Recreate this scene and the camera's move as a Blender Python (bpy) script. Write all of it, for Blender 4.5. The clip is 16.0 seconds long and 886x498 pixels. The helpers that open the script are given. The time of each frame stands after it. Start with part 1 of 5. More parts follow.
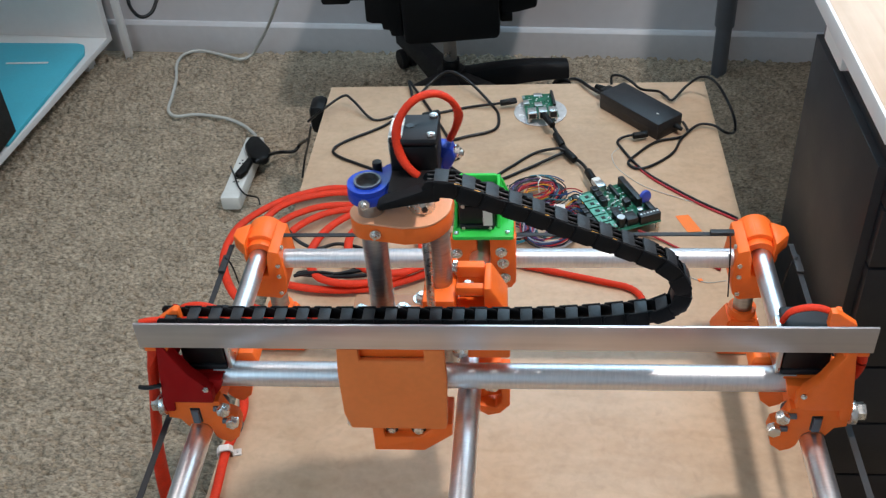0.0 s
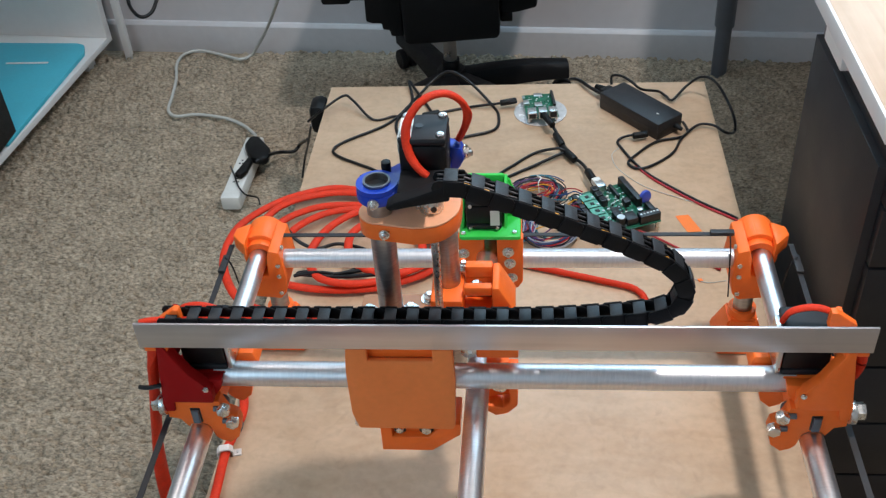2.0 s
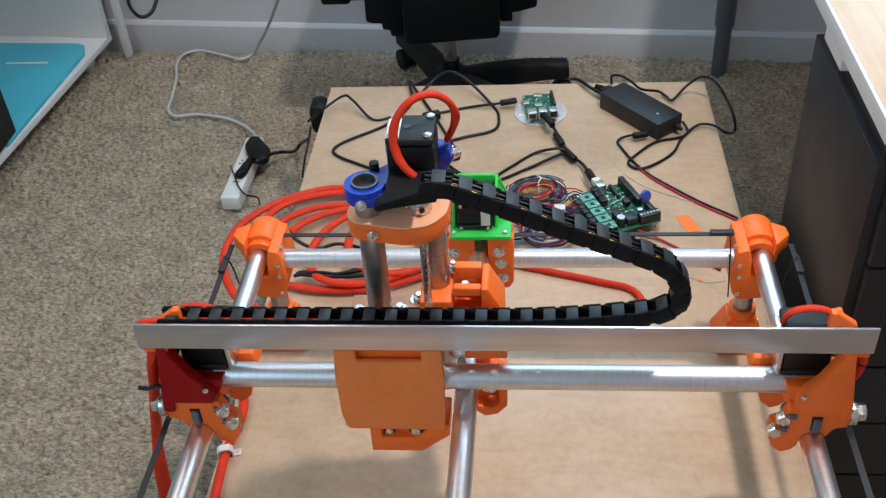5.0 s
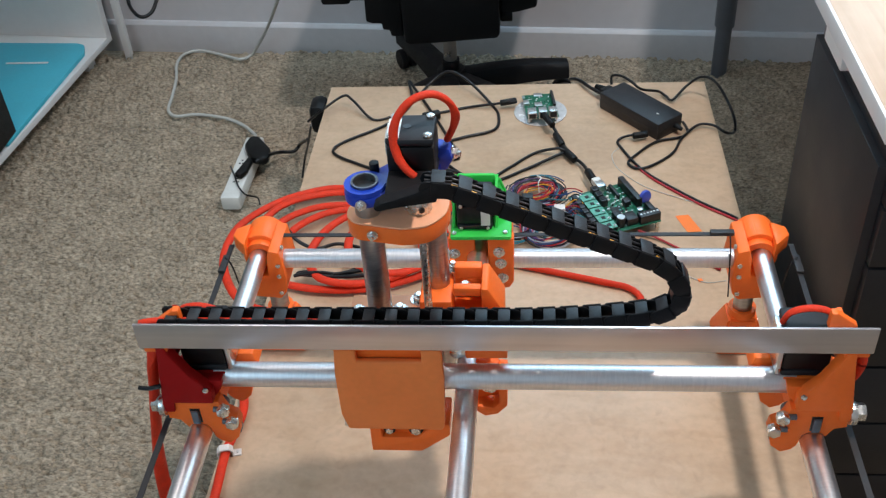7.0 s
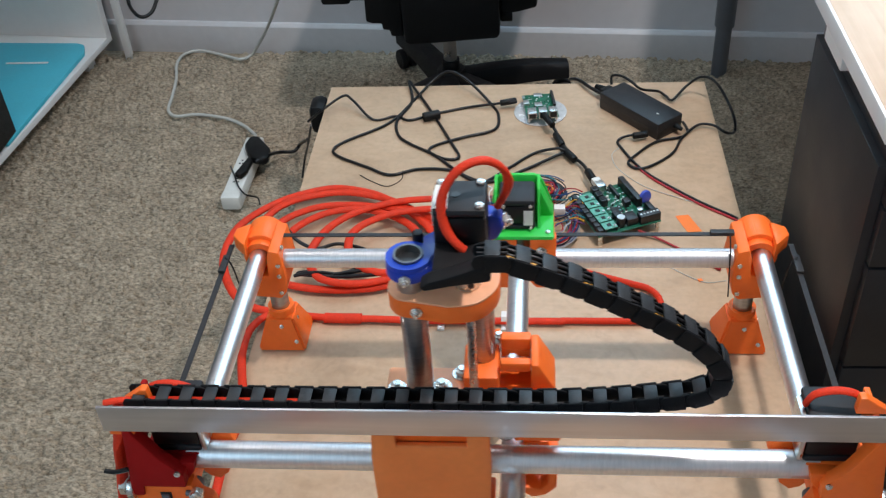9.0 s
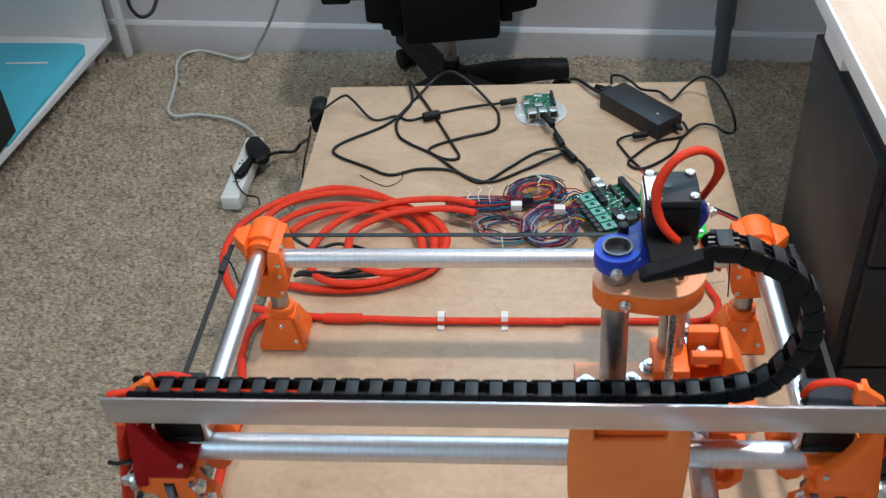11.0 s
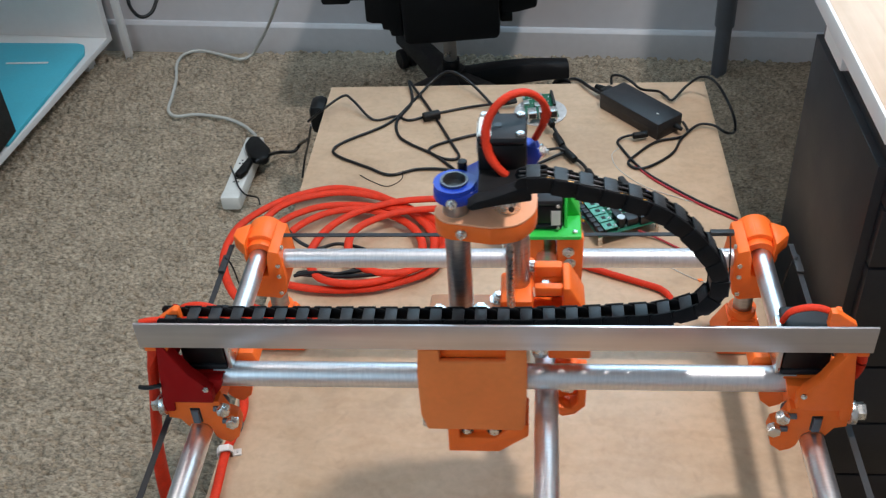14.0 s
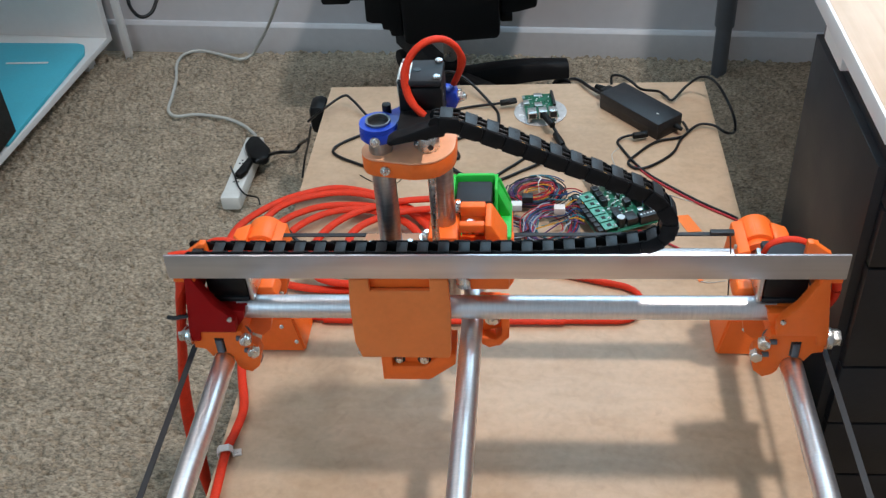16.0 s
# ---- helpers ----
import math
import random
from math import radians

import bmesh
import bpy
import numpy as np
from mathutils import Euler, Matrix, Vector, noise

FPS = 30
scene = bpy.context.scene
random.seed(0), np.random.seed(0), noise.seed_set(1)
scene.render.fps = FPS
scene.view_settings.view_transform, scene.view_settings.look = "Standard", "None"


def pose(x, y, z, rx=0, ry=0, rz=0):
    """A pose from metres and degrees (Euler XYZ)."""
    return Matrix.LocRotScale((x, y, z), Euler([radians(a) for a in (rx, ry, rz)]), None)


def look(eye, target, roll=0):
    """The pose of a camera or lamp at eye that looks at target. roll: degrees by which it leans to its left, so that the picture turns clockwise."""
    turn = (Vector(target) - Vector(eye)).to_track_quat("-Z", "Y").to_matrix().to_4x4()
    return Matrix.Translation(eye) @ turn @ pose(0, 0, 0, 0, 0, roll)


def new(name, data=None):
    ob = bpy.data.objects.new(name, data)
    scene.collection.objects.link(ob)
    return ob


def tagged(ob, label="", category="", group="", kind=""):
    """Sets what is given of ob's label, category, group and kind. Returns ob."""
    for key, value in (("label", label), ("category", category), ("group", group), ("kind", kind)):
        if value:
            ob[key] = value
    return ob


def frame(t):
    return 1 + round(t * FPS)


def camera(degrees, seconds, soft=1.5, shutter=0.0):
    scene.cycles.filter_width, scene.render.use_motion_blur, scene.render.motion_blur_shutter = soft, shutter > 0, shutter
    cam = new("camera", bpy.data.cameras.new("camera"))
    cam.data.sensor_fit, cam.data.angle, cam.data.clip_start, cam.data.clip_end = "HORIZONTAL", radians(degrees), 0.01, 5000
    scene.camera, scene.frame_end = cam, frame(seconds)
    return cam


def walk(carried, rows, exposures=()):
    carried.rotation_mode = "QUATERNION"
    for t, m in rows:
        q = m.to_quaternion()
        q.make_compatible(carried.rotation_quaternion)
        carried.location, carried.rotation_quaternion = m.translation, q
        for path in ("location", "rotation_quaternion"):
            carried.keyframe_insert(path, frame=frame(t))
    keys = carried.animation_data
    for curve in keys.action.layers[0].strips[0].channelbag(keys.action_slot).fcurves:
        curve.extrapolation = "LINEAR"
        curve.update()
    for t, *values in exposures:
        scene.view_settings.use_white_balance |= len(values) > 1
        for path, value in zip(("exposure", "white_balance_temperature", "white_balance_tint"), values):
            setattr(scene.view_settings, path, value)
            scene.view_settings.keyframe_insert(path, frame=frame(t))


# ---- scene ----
cam = camera(47.07, 16.0, soft=1.3, shutter=0.5)
walk(cam, [(0.0, pose(0.03756, -1.78735, 1.35743, 51.1675, 3.2595, 3.9390)), (16.0, pose(0.03756, -1.78735, 1.35743, 51.1675, 3.2595, 3.9390))])

# ---- light ----
world = bpy.data.worlds.new("world")
scene.world = world
world.use_nodes = True
world.node_tree.nodes["Background"].inputs[0].default_value = (0.75, 0.86, 1.0, 1)
world.node_tree.nodes["Background"].inputs[1].default_value = 0.25
scene.view_settings.exposure = -0.30


def ceiling_lamp(x, y, z, size, watts, colour):
    data = bpy.data.lights.new("ceiling_light", "AREA")
    data.shape, data.size, data.energy, data.color = "DISK", size, watts, colour
    ob = new("ceiling_light", data)
    ob.matrix_basis = look((x, y, z), (x, y, 0))
    return ob


ceiling_lamp(0.62, -0.88, 2.46, 0.13, 38, (1.0, 0.940, 0.925))
# unseen second lamp, added to brighten the left carpet and the wall
ceiling_lamp(-1.12, -0.25, 2.46, 0.60, 9.5, (1.0, 0.94, 0.93))
# cool daylight: area lamp in place of an unseen window high in the wall beyond the table
sky = bpy.data.lights.new("daylight_fill", "AREA")
sky.shape, sky.size, sky.size_y, sky.energy, sky.color = "RECTANGLE", 1.5, 1.0, 29, (0.45, 0.76, 1.0)
new("daylight_fill", sky).matrix_basis = look((0.30, 0.58, 1.80), (0.05, -1.3, 0.5))
# fill lamp added in the south-west corner to brighten the camera-facing sides
side = bpy.data.lights.new("daylight_fill", "AREA")
side.shape, side.size, side.size_y, side.energy, side.color = "RECTANGLE", 1.5, 1.1, 22, (0.52, 0.80, 1.0)
new("daylight_fill", side).matrix_basis = look((-1.55, -2.75, 1.75), (0.1, -0.7, 0.4))


# ---- materials ----
def mat(name, colour, rough=0.5, metal=0.0, vary=0.12, scale=30.0, bump=0.0, bump_scale=200.0, spec=0.5, coat=0.0):
    """A surface with a colour that wanders at two scales, uneven gloss and fine relief."""
    m = bpy.data.materials.new(name)
    m.use_nodes = True
    n, l = m.node_tree.nodes, m.node_tree.links
    b = n["Principled BSDF"]
    b.inputs["Metallic"].default_value, b.inputs["Specular IOR Level"].default_value = metal, spec
    b.inputs["Coat Weight"].default_value = coat
    geo = n.new("ShaderNodeTexCoord")
    big, small = n.new("ShaderNodeTexNoise"), n.new("ShaderNodeTexNoise")
    for node, s, d in ((big, scale, 3), (small, scale * 9, 5)):
        node.inputs["Scale"].default_value, node.inputs["Detail"].default_value = s, d
        l.new(geo.outputs["Object"], node.inputs["Vector"])
    add = n.new("ShaderNodeMath")
    add.operation = "ADD"
    l.new(big.outputs["Fac"], add.inputs[0])
    l.new(small.outputs["Fac"], add.inputs[1])
    ramp = n.new("ShaderNodeMapRange")
    ramp.inputs["From Min"].default_value, ramp.inputs["From Max"].default_value = 0.6, 1.4
    ramp.inputs["To Min"].default_value, ramp.inputs["To Max"].default_value = 1 - vary, 1 + vary
    l.new(add.outputs[0], ramp.inputs["Value"])
    mul = n.new("ShaderNodeMix")
    mul.data_type, mul.blend_type, mul.clamp_factor = "RGBA", "MULTIPLY", True
    mul.inputs["Factor"].default_value = 1
    mul.inputs["A"].default_value = (*colour, 1)
    l.new(ramp.outputs[0], mul.inputs["B"])
    l.new(mul.outputs["Result"], b.inputs["Base Color"])
    r2 = n.new("ShaderNodeMapRange")
    r2.inputs["To Min"].default_value, r2.inputs["To Max"].default_value = max(rough - 0.1, 0.02), min(rough + 0.1, 1)
    l.new(big.outputs["Fac"], r2.inputs["Value"])
    l.new(r2.outputs[0], b.inputs["Roughness"])
    if bump:
        tex, bn = n.new("ShaderNodeTexNoise"), n.new("ShaderNodeBump")
        tex.inputs["Scale"].default_value = bump_scale
        l.new(geo.outputs["Object"], tex.inputs["Vector"])
        bn.inputs["Strength"].default_value, bn.inputs["Distance"].default_value = bump, 0.002
        l.new(tex.outputs["Fac"], bn.inputs["Height"])
        l.new(bn.outputs[0], b.inputs["Normal"])
    return m


def printed(name, colour, rough=0.42):
    """Printed plastic: fine level layer lines."""
    m = mat(name, colour, rough, vary=0.06, scale=18, spec=0.35)
    n, l = m.node_tree.nodes, m.node_tree.links
    geo, wave, bn = n.new("ShaderNodeTexCoord"), n.new("ShaderNodeTexWave"), n.new("ShaderNodeBump")
    wave.bands_direction = "Z"
    wave.inputs["Scale"].default_value, wave.inputs["Distortion"].default_value = 520, 0.4
    l.new(geo.outputs["Object"], wave.inputs["Vector"])
    bn.inputs["Strength"].default_value, bn.inputs["Distance"].default_value = 0.18, 0.0004
    l.new(wave.outputs["Fac"], bn.inputs["Height"])
    l.new(bn.outputs[0], n["Principled BSDF"].inputs["Normal"])
    n["Principled BSDF"].inputs["Subsurface Weight"].default_value = 0.03
    n["Principled BSDF"].inputs["Subsurface Radius"].default_value = (0.004, 0.002, 0.001)
    return m


def streaked(name, c1, c2, scale, stretch, rough, metal=0.0, bump=0.0, axis=0, low=0.35, high=0.65):
    """Grain drawn out along one axis: wood, brushed metal."""
    m = bpy.data.materials.new(name)
    m.use_nodes = True
    n, l = m.node_tree.nodes, m.node_tree.links
    b = n["Principled BSDF"]
    b.inputs["Roughness"].default_value, b.inputs["Metallic"].default_value = rough, metal
    geo, mp = n.new("ShaderNodeTexCoord"), n.new("ShaderNodeMapping")
    s = [1.0, 1.0, 1.0]
    s[axis] = stretch
    mp.inputs["Scale"].default_value = s
    l.new(geo.outputs["Object"], mp.inputs["Vector"])
    a, c = n.new("ShaderNodeTexNoise"), n.new("ShaderNodeTexNoise")
    a.inputs["Scale"].default_value, a.inputs["Detail"].default_value, a.inputs["Distortion"].default_value = scale, 6, 0.6
    c.inputs["Scale"].default_value, c.inputs["Detail"].default_value = scale * 0.14, 3
    l.new(mp.outputs[0], a.inputs["Vector"])
    l.new(geo.outputs["Object"], c.inputs["Vector"])
    mx = n.new("ShaderNodeMath")
    mx.operation = "ADD"
    l.new(a.outputs["Fac"], mx.inputs[0])
    l.new(c.outputs["Fac"], mx.inputs[1])
    half = n.new("ShaderNodeMath")
    half.operation = "MULTIPLY"
    half.inputs[1].default_value = 0.5
    l.new(mx.outputs[0], half.inputs[0])
    r = n.new("ShaderNodeValToRGB")
    r.color_ramp.elements[0].position, r.color_ramp.elements[1].position = low, high
    r.color_ramp.elements[0].color, r.color_ramp.elements[1].color = (*c1, 1), (*c2, 1)
    l.new(half.outputs[0], r.inputs["Fac"])
    l.new(r.outputs["Color"], b.inputs["Base Color"])
    if bump:
        bn = n.new("ShaderNodeBump")
        bn.inputs["Strength"].default_value, bn.inputs["Distance"].default_value = bump, 0.001
        l.new(a.outputs["Fac"], bn.inputs["Height"])
        l.new(bn.outputs[0], b.inputs["Normal"])
    return m


def braided(name, colour):
    """Woven sleeving: a fine crossed weave."""
    m = mat(name, colour, 0.6, vary=0.22, scale=60, spec=0.25)
    n, l = m.node_tree.nodes, m.node_tree.links
    geo, vor, bn = n.new("ShaderNodeTexCoord"), n.new("ShaderNodeTexVoronoi"), n.new("ShaderNodeBump")
    vor.inputs["Scale"].default_value = 420
    l.new(geo.outputs["Object"], vor.inputs["Vector"])
    bn.inputs["Strength"].default_value, bn.inputs["Distance"].default_value = 0.5, 0.0008
    l.new(vor.outputs["Distance"], bn.inputs["Height"])
    l.new(bn.outputs[0], n["Principled BSDF"].inputs["Normal"])
    return m


ORANGE = printed("orange_plastic", (0.98, 0.170, 0.022))
ORANGE_FACE = printed("pale_orange_plastic", (0.90, 0.235, 0.058))
RED_PLA = printed("dark_red_plastic", (0.34, 0.004, 0.005), 0.62)
RED_PLA.node_tree.nodes["Principled BSDF"].inputs["Specular IOR Level"].default_value = 0.18
# orange plastic with the window's sheen on level tops painted in as peach
ORANGE_SHEEN = printed("orange_plastic_sheen", (0.86, 0.40, 0.22))
BLUE = printed("blue_plastic", (0.008, 0.045, 0.43), 0.35)
GREEN = printed("green_plastic", (0.03, 0.55, 0.07), 0.4)
STEEL = streaked("conduit_steel", (0.70, 0.71, 0.73), (0.86, 0.86, 0.87), 60, 6, 0.34, 1.0, 0.05, axis=1)
STEEL_X = streaked("conduit_steel_cross", (0.66, 0.67, 0.70), (0.82, 0.82, 0.84), 60, 6, 0.42, 1.0, 0.05, axis=0)
# same conduit for the uprights, in a darker base tone
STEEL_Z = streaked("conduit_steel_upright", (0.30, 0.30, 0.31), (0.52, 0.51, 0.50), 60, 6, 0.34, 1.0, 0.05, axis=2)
ALU = streaked("brushed_aluminium", (0.56, 0.54, 0.57), (0.68, 0.66, 0.69), 90, 0.04, 0.33, 1.0, 0.05, axis=0)
BOLT = mat("zinc_bolt", (0.68, 0.68, 0.66), 0.28, 1.0, 0.1, 200)
MOTOR = mat("black_motor", (0.006, 0.006, 0.007), 0.48, 0.0, 0.2, 80, 0.1, 500, spec=0.3)
MOTOR_CAP = mat("motor_cap", (0.014, 0.015, 0.018), 0.55, 0.0, 0.15, 80, spec=0.35)
CHAIN = mat("black_chain_plastic", (0.006, 0.006, 0.007), 0.62, 0, 0.2, 80, 0.15, 700, spec=0.2)
CHAIN_TOP = mat("chain_crossbar_plastic", (0.012, 0.014, 0.017), 0.46, 0, 0.2, 80, 0.15, 700)
RUBBER = mat("belt_rubber", (0.014, 0.014, 0.016), 0.55, 0, 0.2, 100)
CABLE = mat("black_cable", (0.006, 0.006, 0.007), 0.34, 0, 0.2, 60, spec=0.35)
GREY_CABLE = mat("grey_white_cable", (0.52, 0.52, 0.48), 0.5, 0, 0.08, 60)
SLEEVE = braided("red_braided_sleeve", (0.66, 0.036, 0.010))
WHITE = mat("white_plastic", (0.70, 0.70, 0.66), 0.4, 0, 0.05, 20)
CLEAR = mat("translucent_clip", (0.72, 0.66, 0.62), 0.3, 0, 0.1, 60)
PLUG = mat("black_plug", (0.005, 0.005, 0.005), 0.48, 0, 0.2, 60, spec=0.25)
BRICK = mat("matt_black_adapter", (0.007, 0.007, 0.009), 0.44, 0, 0.2, 50, 0.25, 900)
PCB = mat("green_board", (0.010, 0.115, 0.065), 0.35, 0, 0.5, 160, 0.2, 500)
PCB_PALE = mat("pale_green_board", (0.100, 0.360, 0.275), 0.35, 0, 0.45, 220, 0.2, 500)
CHIP = mat("black_chip", (0.012, 0.012, 0.013), 0.4, 0, 0.2, 90)
TIN = mat("tinned_metal", (0.60, 0.60, 0.58), 0.3, 1.0, 0.1, 200)
DISC = mat("pale_silver_disc", (0.62, 0.62, 0.62), 0.25, 0.25, 0.25, 120)
TAPE = mat("orange_tape", (0.92, 0.20, 0.02), 0.5, 0, 0.06, 40)
WALL = mat("wall_paint", (0.585, 0.570, 0.585), 0.65, 0, 0.04, 4, 0.1, 300)
SKIRT = mat("skirting_paint", (0.60, 0.590, 0.600), 0.4, 0, 0.05, 6)
CEIL = mat("ceiling_paint", (0.86, 0.86, 0.85), 0.8, 0, 0.03, 4)
CHAIRBLK = mat("chair_black_plastic", (0.006, 0.006, 0.007), 0.5, 0, 0.2, 40, 0.2, 600, spec=0.25)
FABRIC = mat("chair_fabric", (0.006, 0.006, 0.007), 0.85, 0, 0.25, 200, 0.4, 900, spec=0.15)
CHROME = mat("grey_column_metal", (0.30, 0.30, 0.30), 0.3, 0.9, 0.1, 60)
LEG = mat("grey_painted_steel", (0.12, 0.13, 0.15), 0.42, 0.3, 0.08, 30)
CABBLK = mat("black_brown_laminate", (0.0135, 0.0140, 0.0175), 0.45, 0, 0.18, 14, 0.1, 300)
WHITELAM = mat("white_laminate", (0.78, 0.77, 0.755), 0.38, 0, 0.03, 6)
TEAL = mat("turquoise_board", (0.07, 0.47, 0.60), 0.55, 0, 0.06, 12)
BOARD = streaked("plywood_board", (0.525, 0.355, 0.225), (0.605, 0.428, 0.288), 50, 0.4, 0.42, 0, 0.05, axis=0, low=0.34, high=0.62)
DESKWOOD = streaked("pale_birch_top", (0.52, 0.36, 0.24), (0.66, 0.50, 0.36), 60, 0.05, 0.4, 0, 0.04, axis=1)
WIRES = [mat("wire_" + c, v, 0.4, 0, 0.15, 60) for c, v in (
    ("red", (0.38, 0.012, 0.020)), ("blue", (0.012, 0.050, 0.16)), ("black", (0.01, 0.01, 0.012)),
    ("teal", (0.02, 0.18, 0.24)), ("yellow", (0.70, 0.33, 0.02)), ("purple", (0.10, 0.03, 0.12)), ("grey", (0.34, 0.36, 0.40)))]


def carpet_material():
    m = mat("beige_loop_carpet", (0.430, 0.352, 0.262), 0.95, 0, 0.26, 14, spec=0.1)
    n, l = m.node_tree.nodes, m.node_tree.links
    geo = n.new("ShaderNodeTexCoord")
    nz, bn = n.new("ShaderNodeTexNoise"), n.new("ShaderNodeBump")
    nz.inputs["Scale"].default_value, nz.inputs["Detail"].default_value = 420, 3
    l.new(geo.outputs["Object"], nz.inputs["Vector"])
    bn.inputs["Strength"].default_value, bn.inputs["Distance"].default_value = 0.7, 0.003
    l.new(nz.outputs["Fac"], bn.inputs["Height"])
    l.new(bn.outputs[0], n["Principled BSDF"].inputs["Normal"])
    # shade of the gaps between loops, painted as flecks drawn out along the rows
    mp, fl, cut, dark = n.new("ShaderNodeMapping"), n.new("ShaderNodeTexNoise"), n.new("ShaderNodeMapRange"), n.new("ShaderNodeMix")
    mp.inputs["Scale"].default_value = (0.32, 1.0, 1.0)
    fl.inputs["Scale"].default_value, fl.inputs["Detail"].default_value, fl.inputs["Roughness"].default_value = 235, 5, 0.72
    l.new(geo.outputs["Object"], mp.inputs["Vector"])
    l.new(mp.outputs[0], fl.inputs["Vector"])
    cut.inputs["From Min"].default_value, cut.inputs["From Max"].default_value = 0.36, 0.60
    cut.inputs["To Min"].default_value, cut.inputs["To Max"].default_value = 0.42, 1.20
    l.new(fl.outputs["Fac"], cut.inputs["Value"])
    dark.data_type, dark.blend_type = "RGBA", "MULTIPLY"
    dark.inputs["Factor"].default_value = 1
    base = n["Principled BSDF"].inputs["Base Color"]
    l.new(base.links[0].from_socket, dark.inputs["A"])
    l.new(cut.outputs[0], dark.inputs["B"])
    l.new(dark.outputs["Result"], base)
    return m




def stained(m, seed):
    """Faint handling stains and fine mottling laid over a surface's own colour."""
    n, l = m.node_tree.nodes, m.node_tree.links
    base = n["Principled BSDF"].inputs["Base Color"]
    geo = n.new("ShaderNodeTexCoord")
    for scale, detail, warp, lo, hi, dark in ((4.5, 5, 1.6, 0.50, 0.66, 0.86), (95.0, 3, 0.4, 0.40, 0.68, 0.91), (16.0, 2, 2.5, 0.60, 0.70, 0.92)):
        tex, cut, mul = n.new("ShaderNodeTexNoise"), n.new("ShaderNodeMapRange"), n.new("ShaderNodeMix")
        tex.noise_dimensions = "4D"
        tex.inputs["W"].default_value, tex.inputs["Scale"].default_value = seed + scale, scale
        tex.inputs["Detail"].default_value, tex.inputs["Distortion"].default_value = detail, warp
        l.new(geo.outputs["Object"], tex.inputs["Vector"])
        cut.inputs["From Min"].default_value, cut.inputs["From Max"].default_value = lo, hi
        cut.inputs["To Min"].default_value, cut.inputs["To Max"].default_value = 1.0, dark
        l.new(tex.outputs["Fac"], cut.inputs["Value"])
        mul.data_type, mul.blend_type = "RGBA", "MULTIPLY"
        mul.inputs["Factor"].default_value = 1
        l.new(base.links[0].from_socket, mul.inputs["A"])
        l.new(cut.outputs[0], mul.inputs["B"])
        l.new(mul.outputs["Result"], base)
    n["Principled BSDF"].inputs["Specular IOR Level"].default_value = 0.42


stained(BOARD, 3.0)

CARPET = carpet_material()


# ---- mesh helpers ----
def link(name, bm, material, parent=None, label="", smooth=True, angle=40):
    me = bpy.data.meshes.new(name)
    bmesh.ops.recalc_face_normals(bm, faces=bm.faces[:])
    bm.to_mesh(me)
    bm.free()
    me.materials.append(material)
    if smooth:
        me.polygons.foreach_set("use_smooth", [True] * len(me.polygons))
        me.set_sharp_from_angle(angle=radians(angle))
    ob = new(name, me)
    if parent:
        ob.parent = parent
    if label:
        ob["label"] = label
    return ob


def part(name, bm, material, parent, label=""):
    """One mesh under a thing or under a part."""
    return link(name, bm, material, parent, label)


def thing(name, label, category, group="", kind="", at=None):
    ob = new(name)
    ob.empty_display_size = 0.02
    if at is not None:
        ob.matrix_basis = at
    return tagged(ob, label, category, group, kind)


def box(x0, x1, y0, y1, z0, z1, bevel=0.0015, bm=None, turn=None):
    out = bm or bmesh.new()
    tmp = bmesh.new()
    bmesh.ops.create_cube(tmp, size=1)
    bmesh.ops.transform(tmp, matrix=Matrix.LocRotScale(((x0 + x1) / 2, (y0 + y1) / 2, (z0 + z1) / 2), None, (x1 - x0, y1 - y0, z1 - z0)), verts=tmp.verts)
    if bevel:
        bmesh.ops.bevel(tmp, geom=tmp.edges[:], offset=bevel, segments=2, affect="EDGES", profile=0.5)
    if turn:
        bmesh.ops.transform(tmp, matrix=turn, verts=tmp.verts)
    return merge(out, tmp)


def merge(out, tmp):
    me = bpy.data.meshes.new("tmp")
    tmp.to_mesh(me)
    tmp.free()
    out.from_mesh(me)
    bpy.data.meshes.remove(me)
    return out


def rod(a, b, r, seg=24, bm=None, r2=None, bevel=0.0):
    """A round bar from a to b."""
    out, tmp = bm or bmesh.new(), bmesh.new()
    a, b = Vector(a), Vector(b)
    bmesh.ops.create_cone(tmp, cap_ends=True, segments=seg, radius1=r, radius2=r if r2 is None else r2, depth=(b - a).length)
    if bevel:
        rim = [e for e in tmp.edges if abs(e.verts[0].co.z - e.verts[1].co.z) < 1e-7]
        bmesh.ops.bevel(tmp, geom=rim, offset=bevel, segments=2, affect="EDGES", profile=0.5)
    m = Matrix.Translation((a + b) / 2) @ (b - a).to_track_quat("Z", "Y").to_matrix().to_4x4()
    bmesh.ops.transform(tmp, matrix=m, verts=tmp.verts)
    return merge(out, tmp)


def pipe(a, b, r, wall=0.0016, seg=40, bm=None):
    """An open-ended tube from a to b with a wall."""
    out, tmp = bm or bmesh.new(), bmesh.new()
    a, b = Vector(a), Vector(b)
    d = (b - a).length
    rings = []
    for rad, z in ((r, 0), (r, d), (r - wall, d), (r - wall, 0)):
        rings.append([tmp.verts.new((rad * math.cos(6.2831853 * k / seg), rad * math.sin(6.2831853 * k / seg), z)) for k in range(seg)])
    for i in range(4):
        p, q = rings[i], rings[(i + 1) % 4]
        for k in range(seg):
            tmp.faces.new((p[k], p[(k + 1) % seg], q[(k + 1) % seg], q[k]))
    m = Matrix.Translation(a) @ (b - a).to_track_quat("Z", "Y").to_matrix().to_4x4()
    bmesh.ops.transform(tmp, matrix=m, verts=tmp.verts)
    return merge(out, tmp)


